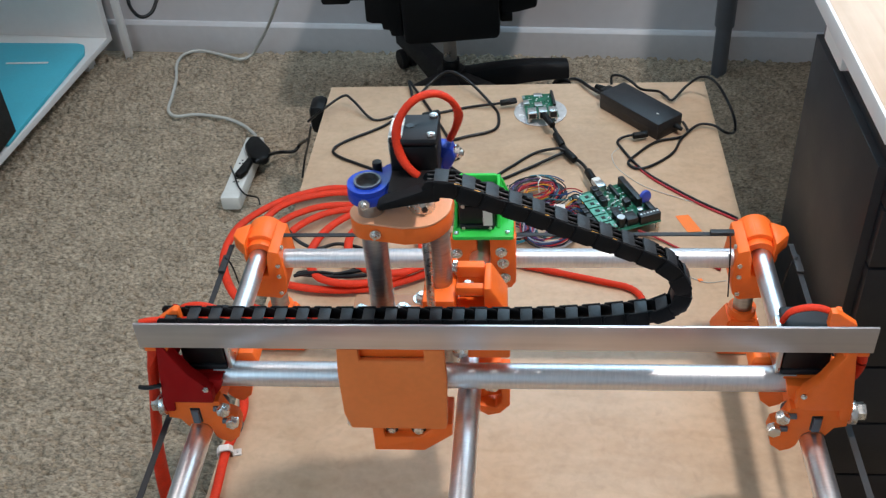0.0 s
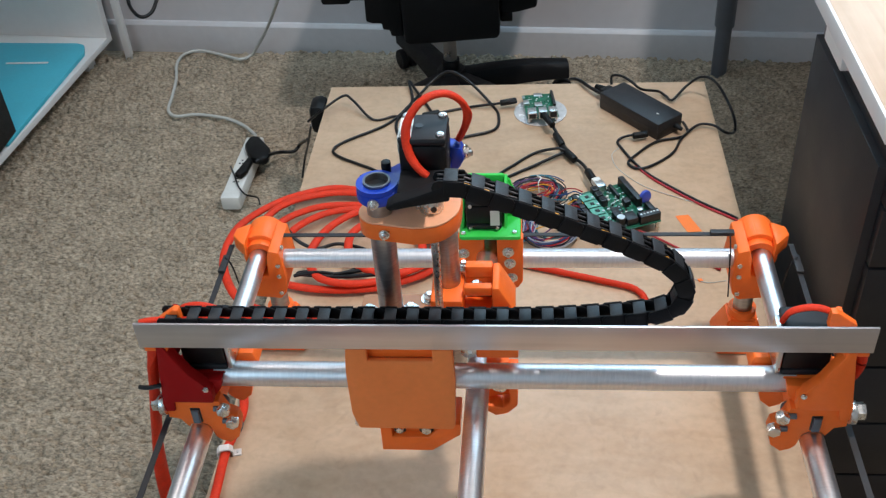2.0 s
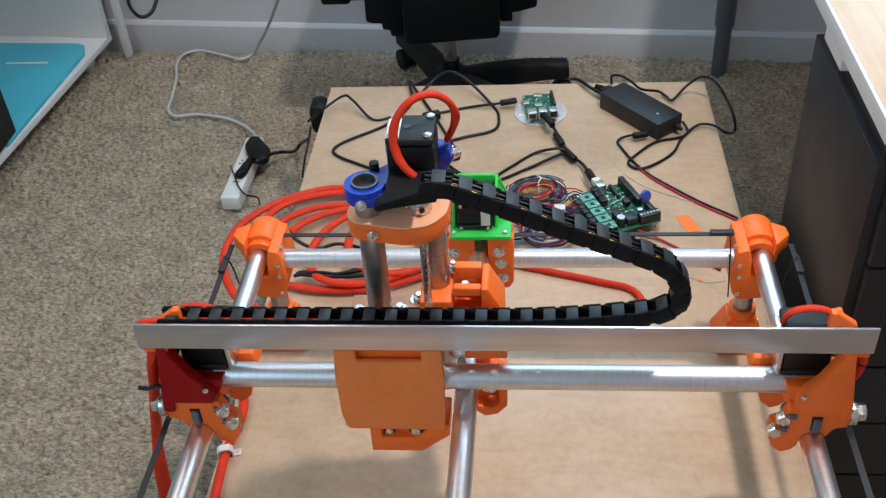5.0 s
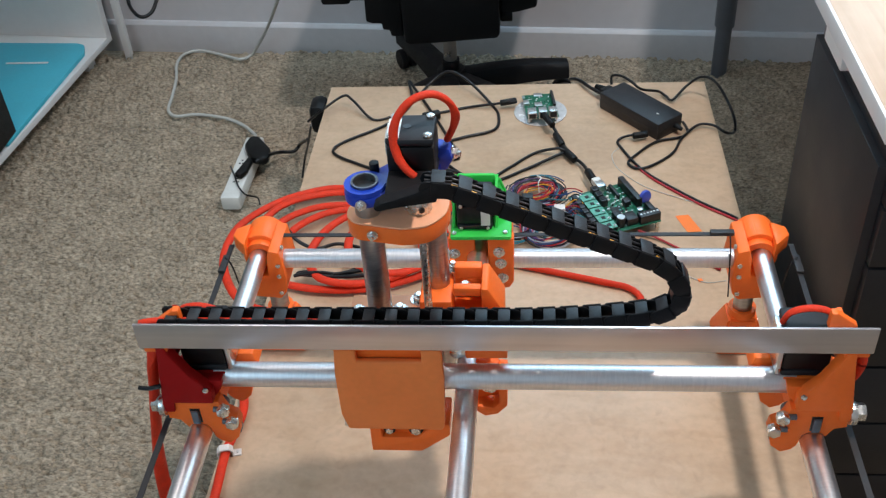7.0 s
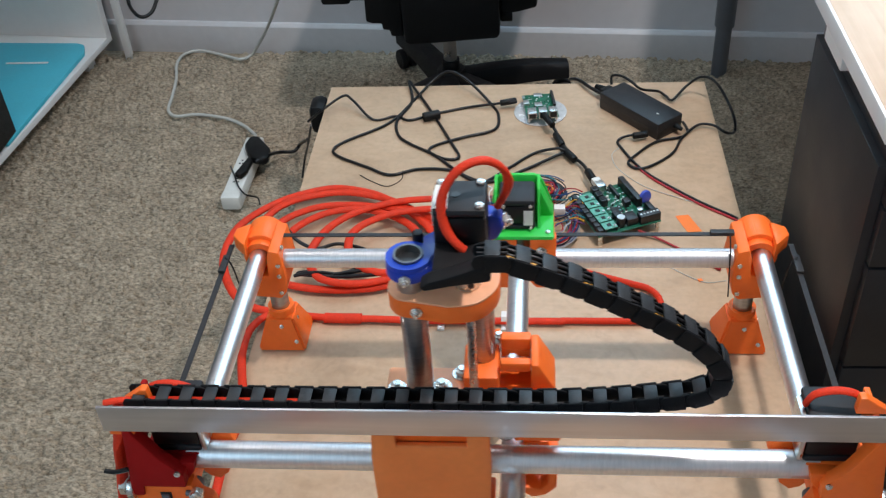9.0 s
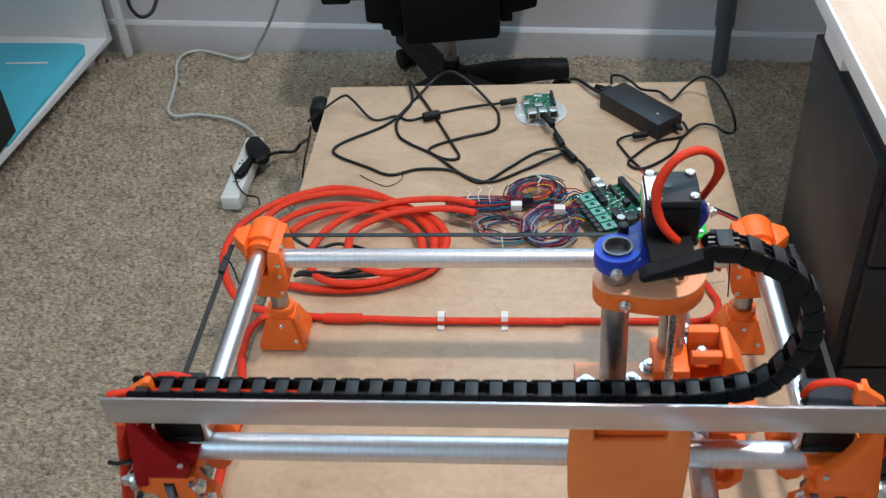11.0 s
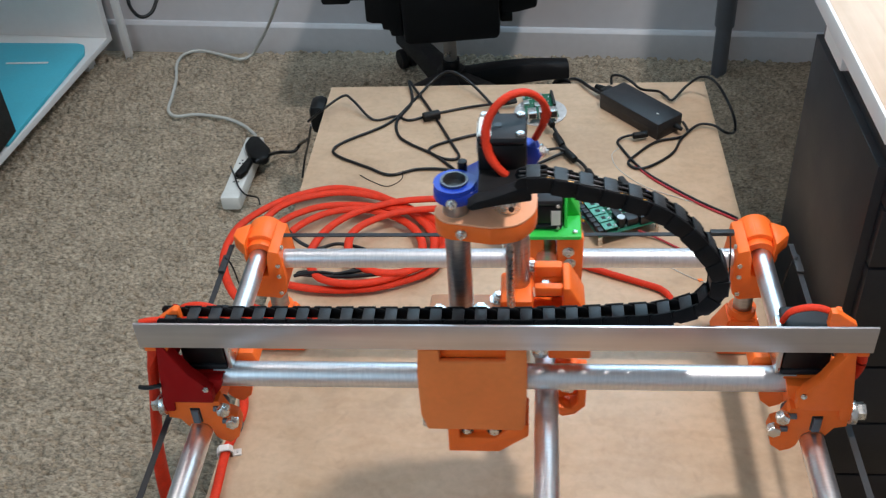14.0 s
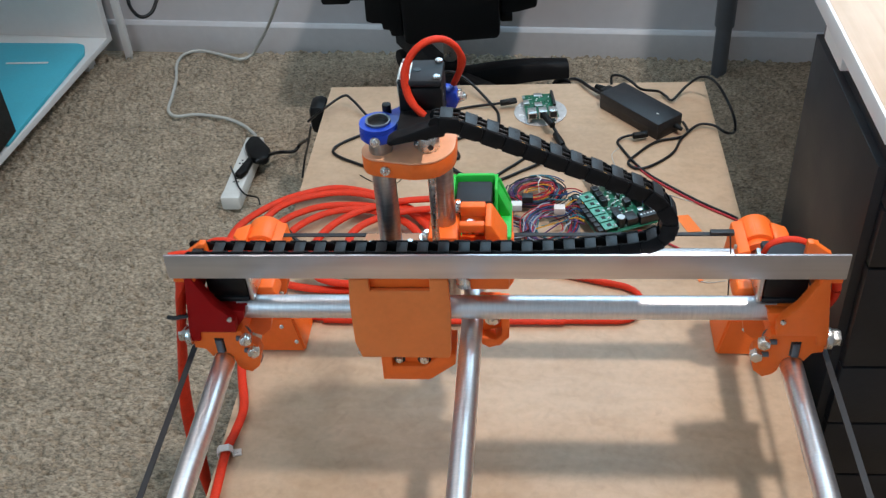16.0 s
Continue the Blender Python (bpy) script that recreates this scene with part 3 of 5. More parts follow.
def trolley(x, s, upper):
    """A side trolley; s: +1 where outside is +x."""
    y0, y1 = GY - 0.030, GY + 0.046
    X = lambda d: x + s * d

    def span(a, b):
        return min(X(a), X(b)), max(X(a), X(b))

    front = [(0.031, 0.5635), (0.031, 0.538), (0.019, 0.535), (0.012, 0.523)] + [(0.0135 * math.cos(radians(a)), RZ + 0.0005 + 0.0135 * math.sin(radians(a))) for a in range(30, 151, 20)]
    front += [(-0.015, 0.508), (-0.020, 0.502), (-0.030, 0.498), (-0.041, 0.508), (-0.046, 0.528), (-0.044, 0.540), (-0.034, 0.546), (-0.028, 0.5635)]
    tr = part("trolley", prism([(X(d), z) for d, z in front], y0, y0 + 0.014, "y", 0.002), ORANGE, gantry, "orange printed trolley")
    part("trolley_back", prism([(X(d), z) for d, z in front], y1 - 0.014, y1, "y", 0.002), ORANGE, tr)
    part("trolley_body", box(*span(0.027, -0.026), y0 + 0.0142, y1 - 0.0142, RZ + 0.022, 0.562, 0.002), ORANGE, tr)
    part("arm_block", prism([(X(-0.030), 0.540), (X(-0.050), 0.546), (X(-0.064), 0.574), (X(-0.060), 0.590), (X(-0.030), 0.590)], GY + 0.017, y1 - 0.002, "y", 0.002), ORANGE, tr)
    # upper bracket with a slanted shoulder and a pocket under the motor
    wing = [(0.034, 0.5500), (0.021, 0.5500), (0.019, 0.5640), (-0.024, 0.5640), (-0.025, 0.5820), (-0.005, 0.6060), (0.0125, 0.6420), (0.013, 0.6455), (0.021, 0.6455), (0.022, 0.6350)]
    b = part("motor_bracket", prism([(X(d), z) for d, z in wing], y0 - 0.003, y0 + 0.0115, "y", 0.0015), upper, gantry)
    part("pocket_wall", prism([(X(-0.010), 0.588), (X(-0.034), 0.588), (X(-0.032), 0.576), (X(-0.024), 0.5645), (X(-0.012), 0.568)], y0 + 0.008, y0 + 0.020, "y", 0.001), upper, b)
    part("motor_plate", box(*span(0.020, -0.036), y0 + 0.0205, y1 + 0.002, 0.5810, 0.5875, 0.0015), upper, b)
    part("side_wall", box(*span(0.016, 0.022), y0 + 0.0118, y1 - 0.010, 0.600, 0.645, 0.0015), upper, b)
    part("top_fin", prism([(X(-0.002), 0.652), (X(-0.001), 0.672), (X(0.005), 0.672), (X(0.026), 0.656), (X(0.026), 0.652)], GY - 0.005, GY + 0.004, "y", 0.0012), ORANGE, b)
    m = stepper(gantry, X(-0.0155), GY + 0.016, 0.5880, 0.0540, half=0.0240, screws=False)
    part("connector_plate", box(*span(-0.0450, -0.0400), GY - 0.0085, GY + 0.030, 0.592, 0.638, 0.0008), TIN, m, "bright metal side")
    # bearings that clasp the rail, and the bolts that carry them
    for dx, dz in ((0.020, 0.030), (-0.022, 0.026), (-0.030, -0.012)):
        part("bearing", rod((X(dx), y0 + 0.0145, RZ + dz), (X(dx), y0 + 0.0235, RZ + dz), 0.0100, 24, bevel=0.001), LEG, tr, "grey bearing")
    for dx, z in ((-0.034, 0.5535), (-0.0405, 0.5345)):
        part("bolt", rod((X(dx) - 0.0015, y0 - 0.008, z), (X(dx) - 0.0015, y0 + 0.002, z), 0.0072, 6, bevel=0.0008), BOLT, tr)
        part("bolt_shank", rod((X(dx - 0.004), y0 - 0.002, z + 0.001), (X(dx + 0.012), y0 - 0.002, z + 0.001), 0.0032, 12), LEG, tr)
    part("washer", rod((X(0.0312), y0 + 0.006, 0.553), (X(0.0380), y0 + 0.006, 0.553), 0.0125, 28, bevel=0.001), BOLT, tr)
    part("nut", rod((X(0.0382), y0 + 0.006, 0.555), (X(0.0470), y0 + 0.006, 0.555), 0.0095, 6, bevel=0.0008), BOLT, tr)
    part("slot", box(*span(-0.0055, 0.0055), y0 - 0.0008, y0 + 0.0004, RZ + 0.0155, RZ + 0.037, 0.0005), CHIP, tr)
    part("cam", box(*span(-0.0042, 0.0042), y0 - 0.0040, y0 - 0.0010, RZ + 0.0160, RZ + 0.0355, 0.0012), LEG, tr, "grey grub screw in a slot")
    screw(b, (X(-0.020), y0 - 0.003, 0.586), (0, -1, 0))
    # red sleeves arching over the motor and round the outer end
    part("cable_loop", hose([(X(-0.040), GY + 0.016, 0.642), (X(-0.034), GY + 0.014, 0.657), (X(-0.016), GY + 0.012, 0.6645), (X(0.002), GY + 0.010, 0.661), (X(0.010), GY + 0.008, 0.646)], 0.0042, 6, 10, flat=0.7), SLEEVE, gantry, "red braided cable sleeve")
    part("cable_loop", hose([(X(0.018), GY - 0.016, 0.648), (X(0.030), GY - 0.016, 0.634), (X(0.034), GY - 0.016, 0.616), (X(0.029), GY - 0.016, 0.598), (X(0.021), GY - 0.014, 0.588)], 0.0052, 6, 10), SLEEVE, gantry, "red braided cable sleeve")
    return tr


trolley(XL, -1, RED_PLA)
trolley(XR, 1, ORANGE)
part("cross_tube", pipe((XL + 0.022, GY, GZ), (XR - 0.022, GY, GZ), 0.0137), STEEL_X, gantry, "steel conduit cross tube")
ANGLE = [(GY - 0.0335, 0.6465), (GY - 0.0335, 0.679), (GY - 0.0306, 0.679), (GY - 0.0306, 0.6482), (GY - 0.006, 0.6482), (GY - 0.006, 0.6465)]
part("aluminium_angle", prism(ANGLE, -0.3635, 0.3615, "x", 0.0007), ALU, gantry, "long plain aluminium angle carrying the chain")
for x, s in ((XL, -1), (XR, 1)):
    part("angle_mount", box(min(x + s * 0.010, x + s * 0.034), max(x + s * 0.010, x + s * 0.034), GY - 0.0300, GY - 0.010, 0.6380, 0.6462, 0.001), ORANGE, gantry)
# red sleeves hanging from the trolleys down to the board
part("cable_sleeve", hose([(-0.352, GY - 0.012, 0.660), (-0.359, GY - 0.020, 0.626), (-0.366, GY - 0.020, 0.591), (-0.377, GY - 0.020, 0.537), (-0.393, GY - 0.018, 0.455), (-0.404, GY - 0.010, 0.380), (-0.411, GY, 0.280), (-0.415, GY, 0.160)], 0.0090, 6, 12, flat=0.6), SLEEVE, gantry, "red braided cable sleeve")
part("cable_sleeve", hose([(-0.366, GY - 0.014, 0.664), (-0.350, GY - 0.010, 0.6640), (-0.325, GY - 0.002, 0.6570), (-0.180, GY - 0.002, 0.6560)], 0.0036, 6, 10, flat=0.7), SLEEVE, gantry, "red braided sleeve entering the chain")
part("cable_tie", hose([(-0.378, GY - 0.034, 0.589), (-0.367, GY - 0.036, 0.590), (-0.354, GY - 0.034, 0.592)], 0.0026, 4, 6), CABLE, gantry)

# ---- the machine: cross rail that runs along the back rail ----
cross = thing("cross_gantry", "second gantry tube on a trolley with a green motor mount", "gantry")
CX, CZ = -0.033, 0.5445
part("long_tube", pipe((CX - 0.006, YF - 0.02, CZ), (CX, YB + 0.016, CZ), TR), STEEL, cross, "steel conduit tube")


def back_trolley():
    y0 = YB - 0.034
    cheek = [(-0.020, 0.504), (-0.012, 0.494), (0.006, 0.494), (0.012, 0.504), (0.013, 0.575), (-0.020, 0.575)]
    tr = part("trolley", prism(cheek, y0, y0 + 0.014, "y", 0.002), ORANGE, cross, "orange printed trolley")
    part("trolley_side", prism([(-0.068 - u + 0.012, v) for u, v in cheek], y0, y0 + 0.014, "y", 0.002), ORANGE, tr)
    part("trolley_body", box(-0.066, -0.0475, y0 + 0.0143, y0 + 0.060, 0.534, 0.574, 0.002), ORANGE, tr)
    part("trolley_body", box(-0.0185, 0.011, y0 + 0.0143, y0 + 0.060, 0.534, 0.574, 0.002), ORANGE, tr)
    for x, z in ((-0.006, 0.554), (-0.004, 0.536), (-0.002, 0.512), (-0.062, 0.552)):
        bolt(tr, (x, y0, z), (0, -1, 0), 0.0055, 0.004)
    g0, g1 = y0 - 0.004, y0 + 0.070
    mount = part("motor_mount", box(-0.066, 0.010, g0, g1, 0.5745, 0.5815, 0.003), GREEN, cross, "bright green printed motor mount")
    side = [(g0 + 0.016, 0.5817), (g1, 0.5817), (g1, 0.624), (g1 - 0.014, 0.628), (g0 + 0.044, 0.622)]
    part("side_wall", prism(side, -0.0110, -0.0070, "x", 0.001), GREEN, mount)
    part("side_wall", prism(side, -0.0640, -0.0600, "x", 0.001), GREEN, mount)
    hoop = [(-0.0690, 0.5817), (-0.0640, 0.618), (-0.058, 0.6265), (-0.013, 0.6265), (-0.004, 0.618), (0.0095, 0.5817)]
    part("back_wall", prism(hoop, g1 - 0.006, g1 - 0.0002, "y", 0.002), GREEN, mount)
    part("side_rib", prism([(-0.0068, 0.5817), (-0.0068, 0.618), (0.0090, 0.5817)], g1 - 0.032, g1 - 0.0062, "y", 0.001), GREEN, mount)
    m = stepper(cross, -0.0355, y0 + 0.0300, 0.5818, 0.0450, half=0.0222, screws=False)
    part("rating_label", box(-0.0275, -0.0160, y0 + 0.0071, y0 + 0.0079, 0.590, 0.612, 0), WHITE, m, "white rating label")
    for x in (-0.0520, -0.0190):
        for z in (0.5865, 0.6195):
            screw(m, (x, y0 + 0.0080, z), (0, -1, 0), 0.0024)
    screw(mount, (0.002, g0 + 0.008, 0.5811), (0, 0, 1))
    screw(mount, (-0.061, g0 + 0.006, 0.5811), (0, 0, 1))


back_trolley()

# ---- the machine: tool head ----
head = thing("tool_head", "orange printed tool carriage with upright tubes and a black stepper motor", "tool head")
ZL, ZR = (-0.1240, -0.9970), (-0.0655, -0.955)      # the two upright tubes


def tool_head():
    y0 = GY - 0.024
    plate = [(-0.163, 0.517), (-0.169, 0.540), (-0.169, 0.600), (-0.166, 0.6365), (-0.1440, 0.6365), (-0.1440, 0.6195), (-0.0770, 0.6195), (-0.0770, 0.6365), (-0.056, 0.6365), (-0.055, 0.590), (-0.058, 0.524), (-0.061, 0.5165)]
    core = part("face_plate", prism(plate, y0, y0 + 0.008, "y", 0.002), ORANGE_FACE, head, "large pale orange printed face plate")
    part("inset_panel", box(-0.1460, -0.0750, y0 + 0.0083, y0 + 0.0112, 0.6185, 0.6365, 0.0008), ORANGE, core, "recessed panel")
    part("core_top", box(-0.160, -0.078, y0 + 0.012, GY + 0.075, 0.600, 0.626, 0.003), ORANGE_SHEEN, core, "orange printed top with window sheen painted in as pale peach")
    part("core_side", box(-0.160, -0.150, y0 + 0.0085, GY + 0.07, 0.555, 0.5995, 0.002), ORANGE, core)
    lip = [(-0.1425, 0.5160), (-0.1430, 0.4715), (-0.0870, 0.4715), (-0.0545, 0.4980), (-0.0540, 0.5160), (-0.0700, 0.5160), (-0.0900, 0.4935), (-0.1300, 0.4935), (-0.1300, 0.5160)]
    part("lower_lip", prism(lip, y0 + 0.0085, y0 + 0.05, "y", 0.0015), ORANGE, core)
    part("lip_back", box(-0.1295, -0.0720, y0 + 0.0165, y0 + 0.022, 0.494, 0.516, 0.0005), ORANGE, core)
    for x, r in ((-0.1215, 0.0045), (-0.0920, 0.0058)):
        part("nut", rod((x, y0 + 0.0095, 0.5020), (x, y0 + 0.0160, 0.5020), r, 6, bevel=0.0006), BOLT, core)
        part("slot", rod((x, y0 + 0.0130, 0.5020), (x, y0 + 0.0163, 0.5020), r + 0.0022, 20), CHIP, core)
    bolt(core, (-0.163, y0 + 0.010, 0.520), (-0.5, -1, 0), 0.005, 0.003)
    # roller block behind the cross tube: two bridges over a slot, between a straight and a slanted cheek
    a = part("bearing_arm", box(-0.070, 0.002, GY + 0.026, GY + 0.0845, 0.596, 0.614, 0.002), ORANGE, head, "orange printed bearing block")
    part("rear_bridge", box(-0.0480, -0.0180, GY + 0.084, GY + 0.0960, 0.640, 0.656, 0.0025), ORANGE, a)
    part("rear_wall", box(-0.0476, -0.0182, GY + 0.0850, GY + 0.0940, 0.5980, 0.6398, 0.001), ORANGE, a)
    part("front_bridge", box(-0.0480, -0.0180, GY + 0.054, GY + 0.0640, 0.640, 0.652, 0.0025), ORANGE, a)
    cheek = [(-0.0178, 0.594), (-0.0178, 0.656), (-0.0105, 0.656), (0.0060, 0.624), (0.0060, 0.594)]
    part("cheek", prism(cheek, GY + 0.048, GY + 0.092, "y", 0.002), ORANGE, a)
    left = [(-0.0478, 0.6405), (-0.0482, 0.656), (-0.0540, 0.656), (-0.0600, 0.6405)]
    part("cheek", prism(left, GY + 0.0955, GY + 0.100, "y", 0.0015), ORANGE, a)
    part("tube_socket", box(-0.0840, -0.0490, GY + 0.046, GY + 0.0950, 0.598, 0.6400, 0.003), ORANGE, a)
    part("front_lug", prism([(-0.034, 0.600), (-0.034, 0.626), (-0.022, 0.634), (0.010, 0.626), (0.010, 0.600)], GY + 0.002, GY + 0.025, "y", 0.002), ORANGE, a)
    for x, y, z, r in ((-0.036, GY + 0.0725, 0.640, 0.0070), (-0.046, GY + 0.0400, 0.6180, 0.0075), (-0.026, GY + 0.042, 0.6180, 0.0075), (-0.050, GY + 0.094, 0.650, 0.0055)):
        bolt(a, (x, y, z - 0.004), (0, 0, 1), r, 0.005)
    part("roller", rod((-0.046, GY + 0.0722, 0.6340), (-0.020, GY + 0.0722, 0.6340), 0.0075, 20, bevel=0.001), BOLT, a, "steel roller in the slot")
    for x, y in ((-0.149, -0.990), (-0.105, -0.987), (-0.086, -0.969)):
        bolt(core, (x, y, 0.626), (0, 0, 1), 0.0072, 0.005)
    part("bearing", rod((-0.042, GY + 0.004, 0.606), (-0.042, GY + 0.016, 0.606), 0.0085, 24, bevel=0.001), BOLT, a)
    ring = [(-0.026, 0.498), (-0.017, 0.491), (-0.003, 0.495), (0.008, 0.508), (0.009, 0.560), (-0.001, 0.561), (-0.001, 0.513), (-0.008, 0.504), (-0.026, 0.508)]
    part("lower_arm", prism(ring, GY + 0.020, GY + 0.042, "y", 0.0015), ORANGE, a)
    part("arm_web", prism([(-0.026, 0.506), (-0.001, 0.512), (-0.001, 0.562), (-0.026, 0.562)], GY + 0.034, GY + 0.042, "y", 0.001), ORANGE, a)
    bolt(a, (-0.011, GY + 0.0335, 0.529), (0.3, -1, 0), 0.0080, 0.005)
    # upright tubes, lead screw, clamps
    for (x, y), top in ((ZL, 0.8030), (ZR, 0.764)):
        part("upright_tube", pipe((x, y, 0.515), (x, y, top), TR), STEEL_Z, head, "darker steel upright tube")
    part("lead_screw", rod((-0.0722, -1.000, 0.478), (-0.0722, -1.000, 0.7455), 0.0042, 14), BOLT, head, "steel lead screw")
    part("coupler", rod((-0.0735, -0.994, 0.7677), (-0.0735, -0.994, 0.7840), 0.0125, 28, bevel=0.001), BOLT, head, "aluminium shaft coupler")
    part("grub_hole", rod((-0.0705, -1.0050, 0.7750), (-0.0695, -1.0075, 0.7750), 0.0030, 12), CHIP, head)
    screw(head, (-0.0850, -0.9990, 0.7750), (-1, -0.5, 0), 0.004)
    lo = [(ZL[0] + 0.021 * math.cos(radians(a)), ZL[1] + 0.021 * math.sin(radians(a))) for a in range(120, 276, 15)]
    hi = [(-0.090, -1.0250), (-0.068, -1.0220), (-0.054, -1.0110), (-0.0455, -0.992), (-0.0465, -0.950), (-0.053, -0.938), (-0.066, -0.934), (-0.082, -0.937)]
    hi = [(q.x, q.y) for q in smooth_line([(u, v, 0) for u, v in hi], 4)]
    c = part("tube_clamp", prism(lo + hi, 0.7460, 0.7650, "z", 0.002), ORANGE, head, "orange printed clamp plate")
    part("clamp_lid", prism([(u, v) for u, v in lo + hi], 0.7652, 0.7675, "z", 0.0008), ORANGE_SHEEN, c, "orange clamp top, window sheen painted in as pale peach")
    bolt(c, (-0.118, ZL[1] - 0.0235, 0.756), (0, -1, 0), 0.004, 0.003)
    # blue clamp with the motor on it
    rim = [(ZL[0] + 0.0205 * math.cos(radians(a)), ZL[1] + 0.0205 * math.sin(radians(a))) for a in range(100, 331, 15)]
    far = [(-0.060, -0.985), (-0.054, -0.952), (-0.060, -0.940), (-0.098, -0.948)]
    b = part("motor_clamp", prism(rim + far, 0.7845, 0.7965, "z", 0.002), BLUE, head, "glossy blue printed motor clamp")
    part("clamp_ring", pipe((ZL[0], ZL[1], 0.7966), (ZL[0], ZL[1], 0.8015), 0.0200, 0.0070), BLUE, b)
    part("tube_rim", pipe((ZL[0], ZL[1], 0.8031), (ZL[0], ZL[1], 0.8042), 0.0133, 0.002), LEG, b)
    # black disc over the solid clamp, put in for shade inside the hollow tube
    part("tube_mouth_shade", rod((ZL[0], ZL[1], 0.7966), (ZL[0], ZL[1], 0.7974), 0.0110, 24), CHIP, b, "black disc for the shade inside the open tube")
    part("side_lug", prism([(-0.0600, 0.7850), (-0.048, 0.787), (-0.0415, 0.800), (-0.0440, 0.812), (-0.0600, 0.816)], -0.958, -0.940, "y", 0.003), BLUE, b)
    bolt(b, (-0.0425, -0.949, 0.803), (1, -0.3, 0), 0.0058, 0.004)
    bolt(b, (-0.126, ZL[1] - 0.0205, 0.7900), (0, -1, 0), 0.004, 0.003)
    part("cap_screw", rod((-0.1175, -0.972, 0.7967), (-0.1175, -0.972, 0.808), 0.0048, 14, bevel=0.0006), MOTOR, b)
    m = stepper(head, MX, MY, 0.7968, 0.0504, half=0.0232)
    part("shaft_boss", rod((MX - 0.004, MY + 0.0, 0.8470), (MX - 0.004, MY + 0.0, 0.8477), 0.004, 16), CHIP, m)
    part("side_label", box(MX - 0.0240, MX - 0.0233, MY - 0.016, MY + 0.012, 0.826, 0.844, 0), WHITE, m, "white label")
    part("corner_label", box(MX - 0.0222, MX - 0.0100, MY - 0.0200, MY + 0.014, 0.8472, 0.8478, 0), WHITE, m, "white label")
    part("cable_loop", hose(LOOP, 0.0046, 8, 14, flat=0.75), SLEEVE, head, "red braided cable sleeve in a loop")
    part("chain_end", prism([(-0.110, 0.806), (-0.102, 0.812), (-0.084, 0.818), (-0.051, 0.831), (-0.050, 0.813), (-0.085, 0.807), (-0.106, 0.802)], GY - 0.012, GY + 0.004, "y", 0.002), CHAIN, head, "black chain end bracket")
    part("chain_bracket", box(-0.100, -0.062, GY + 0.0042, GY + 0.040, 0.806, 0.813, 0.001), CHAIN, head)


MX, MY = -0.0780, -0.9705
LOOP = [(-0.074, -1.003, 0.812), (-0.083, -1.001, 0.821), (-0.090, -0.996, 0.832), (-0.093, -0.990, 0.848), (-0.090, -0.984, 0.862), (-0.081, -0.978, 0.874), (-0.069, -0.972, 0.880), (-0.055, -0.966, 0.879), (-0.043, -0.961, 0.869), (-0.0370, -0.956, 0.853), (-0.039, -0.950, 0.836), (-0.047, -0.945, 0.816)]
tool_head()

# ---- the energy chain ----
CHAIN_LOW, CHAIN_X0, PITCH = 0.6585, -0.345, 0.0232
CHAIN_LEN = 0.8352


def chain_link_meshes():
    side = bmesh.new()
    for w, tongue in ((-0.0108, -0.0093), (0.0086, 0.0071)):
        prism([(-0.0145, -0.0050), (-0.0115, -0.0085), (0.0060, -0.0085), (0.0060, 0.0085), (-0.0115, 0.0085), (-0.0145, 0.0050)], w, w + 0.0022, "y", 0.0006, side)
        prism([(0.0040, -0.0080), (0.0105, -0.0080), (0.0150, -0.0058), (0.0172, 0.0), (0.0150, 0.0058), (0.0105, 0.0080), (0.0040, 0.0080)], tongue, tongue + 0.0022, "y", 0.0006, side)
    bar = bmesh.new()
    box(-0.0062, 0.0058, -0.0090, 0.0088, 0.0058, 0.0078, 0.0006, bar)
    box(-0.0066, 0.0062, -0.0100, 0.0100, -0.0098, -0.0080, 0.0006, bar)
    return side, bar


def energy_chain():
    t = thing("cable_chain", "black plastic energy chain carrying cables, lying in the aluminium angle", "cable chain")
    side, bar = chain_link_meshes()
    first = part("chain_link", side, CHAIN, t)
    fb = part("crossbar", bar, CHAIN_TOP, first)
    wires = []
    for k, (dy, dz) in enumerate(((-0.0042, -0.0045), (0.0006, -0.0035), (0.0046, -0.0055))):
        w = part("wire", rod((-0.0125, dy, dz), (0.0125, dy, dz), (0.0013, 0.0013, 0.0013)[k], 8), WIRES[(4, 2, 2)[k]], first)
        wires.append(w)
    links = [first]
    for k in range(1, int(CHAIN_LEN / PITCH)):
        o = new("chain_link", first.data)
        o.parent = t
        for src in (fb, *(wires if k % 3 == 1 else wires[1:])):
            c = new(src.name.split(".")[0], src.data)
            c.parent = o
        links.append(o)
    return t, links


CHAIN_BACK = [  # carriage offset, then the chain's line from the head round its bend, pulled home
    (0.0, ((-0.060, 0.824), (-0.043, 0.825), (0.013, 0.802), (0.068, 0.777), (0.124, 0.752), (0.161, 0.732), (0.178, 0.703), (0.166, 0.677), (0.116, 0.666))),
    (0.086, ((0.026, 0.829), (0.046, 0.830), (0.091, 0.819), (0.142, 0.801), (0.180, 0.771), (0.211, 0.723), (0.204, 0.688), (0.168, 0.670), (0.120, 0.664))),
    (0.195, ((0.135, 0.831), (0.154, 0.834), (0.180, 0.831), (0.216, 0.815), (0.240, 0.788), (0.248, 0.735), (0.229, 0.680), (0.190, 0.666), (0.140, 0.661))),
    (0.238, ((0.178, 0.833), (0.192, 0.833), (0.210, 0.828), (0.243, 0.809), (0.267, 0.775), (0.270, 0.730), (0.247, 0.684), (0.208, 0.667), (0.160, 0.661)))]
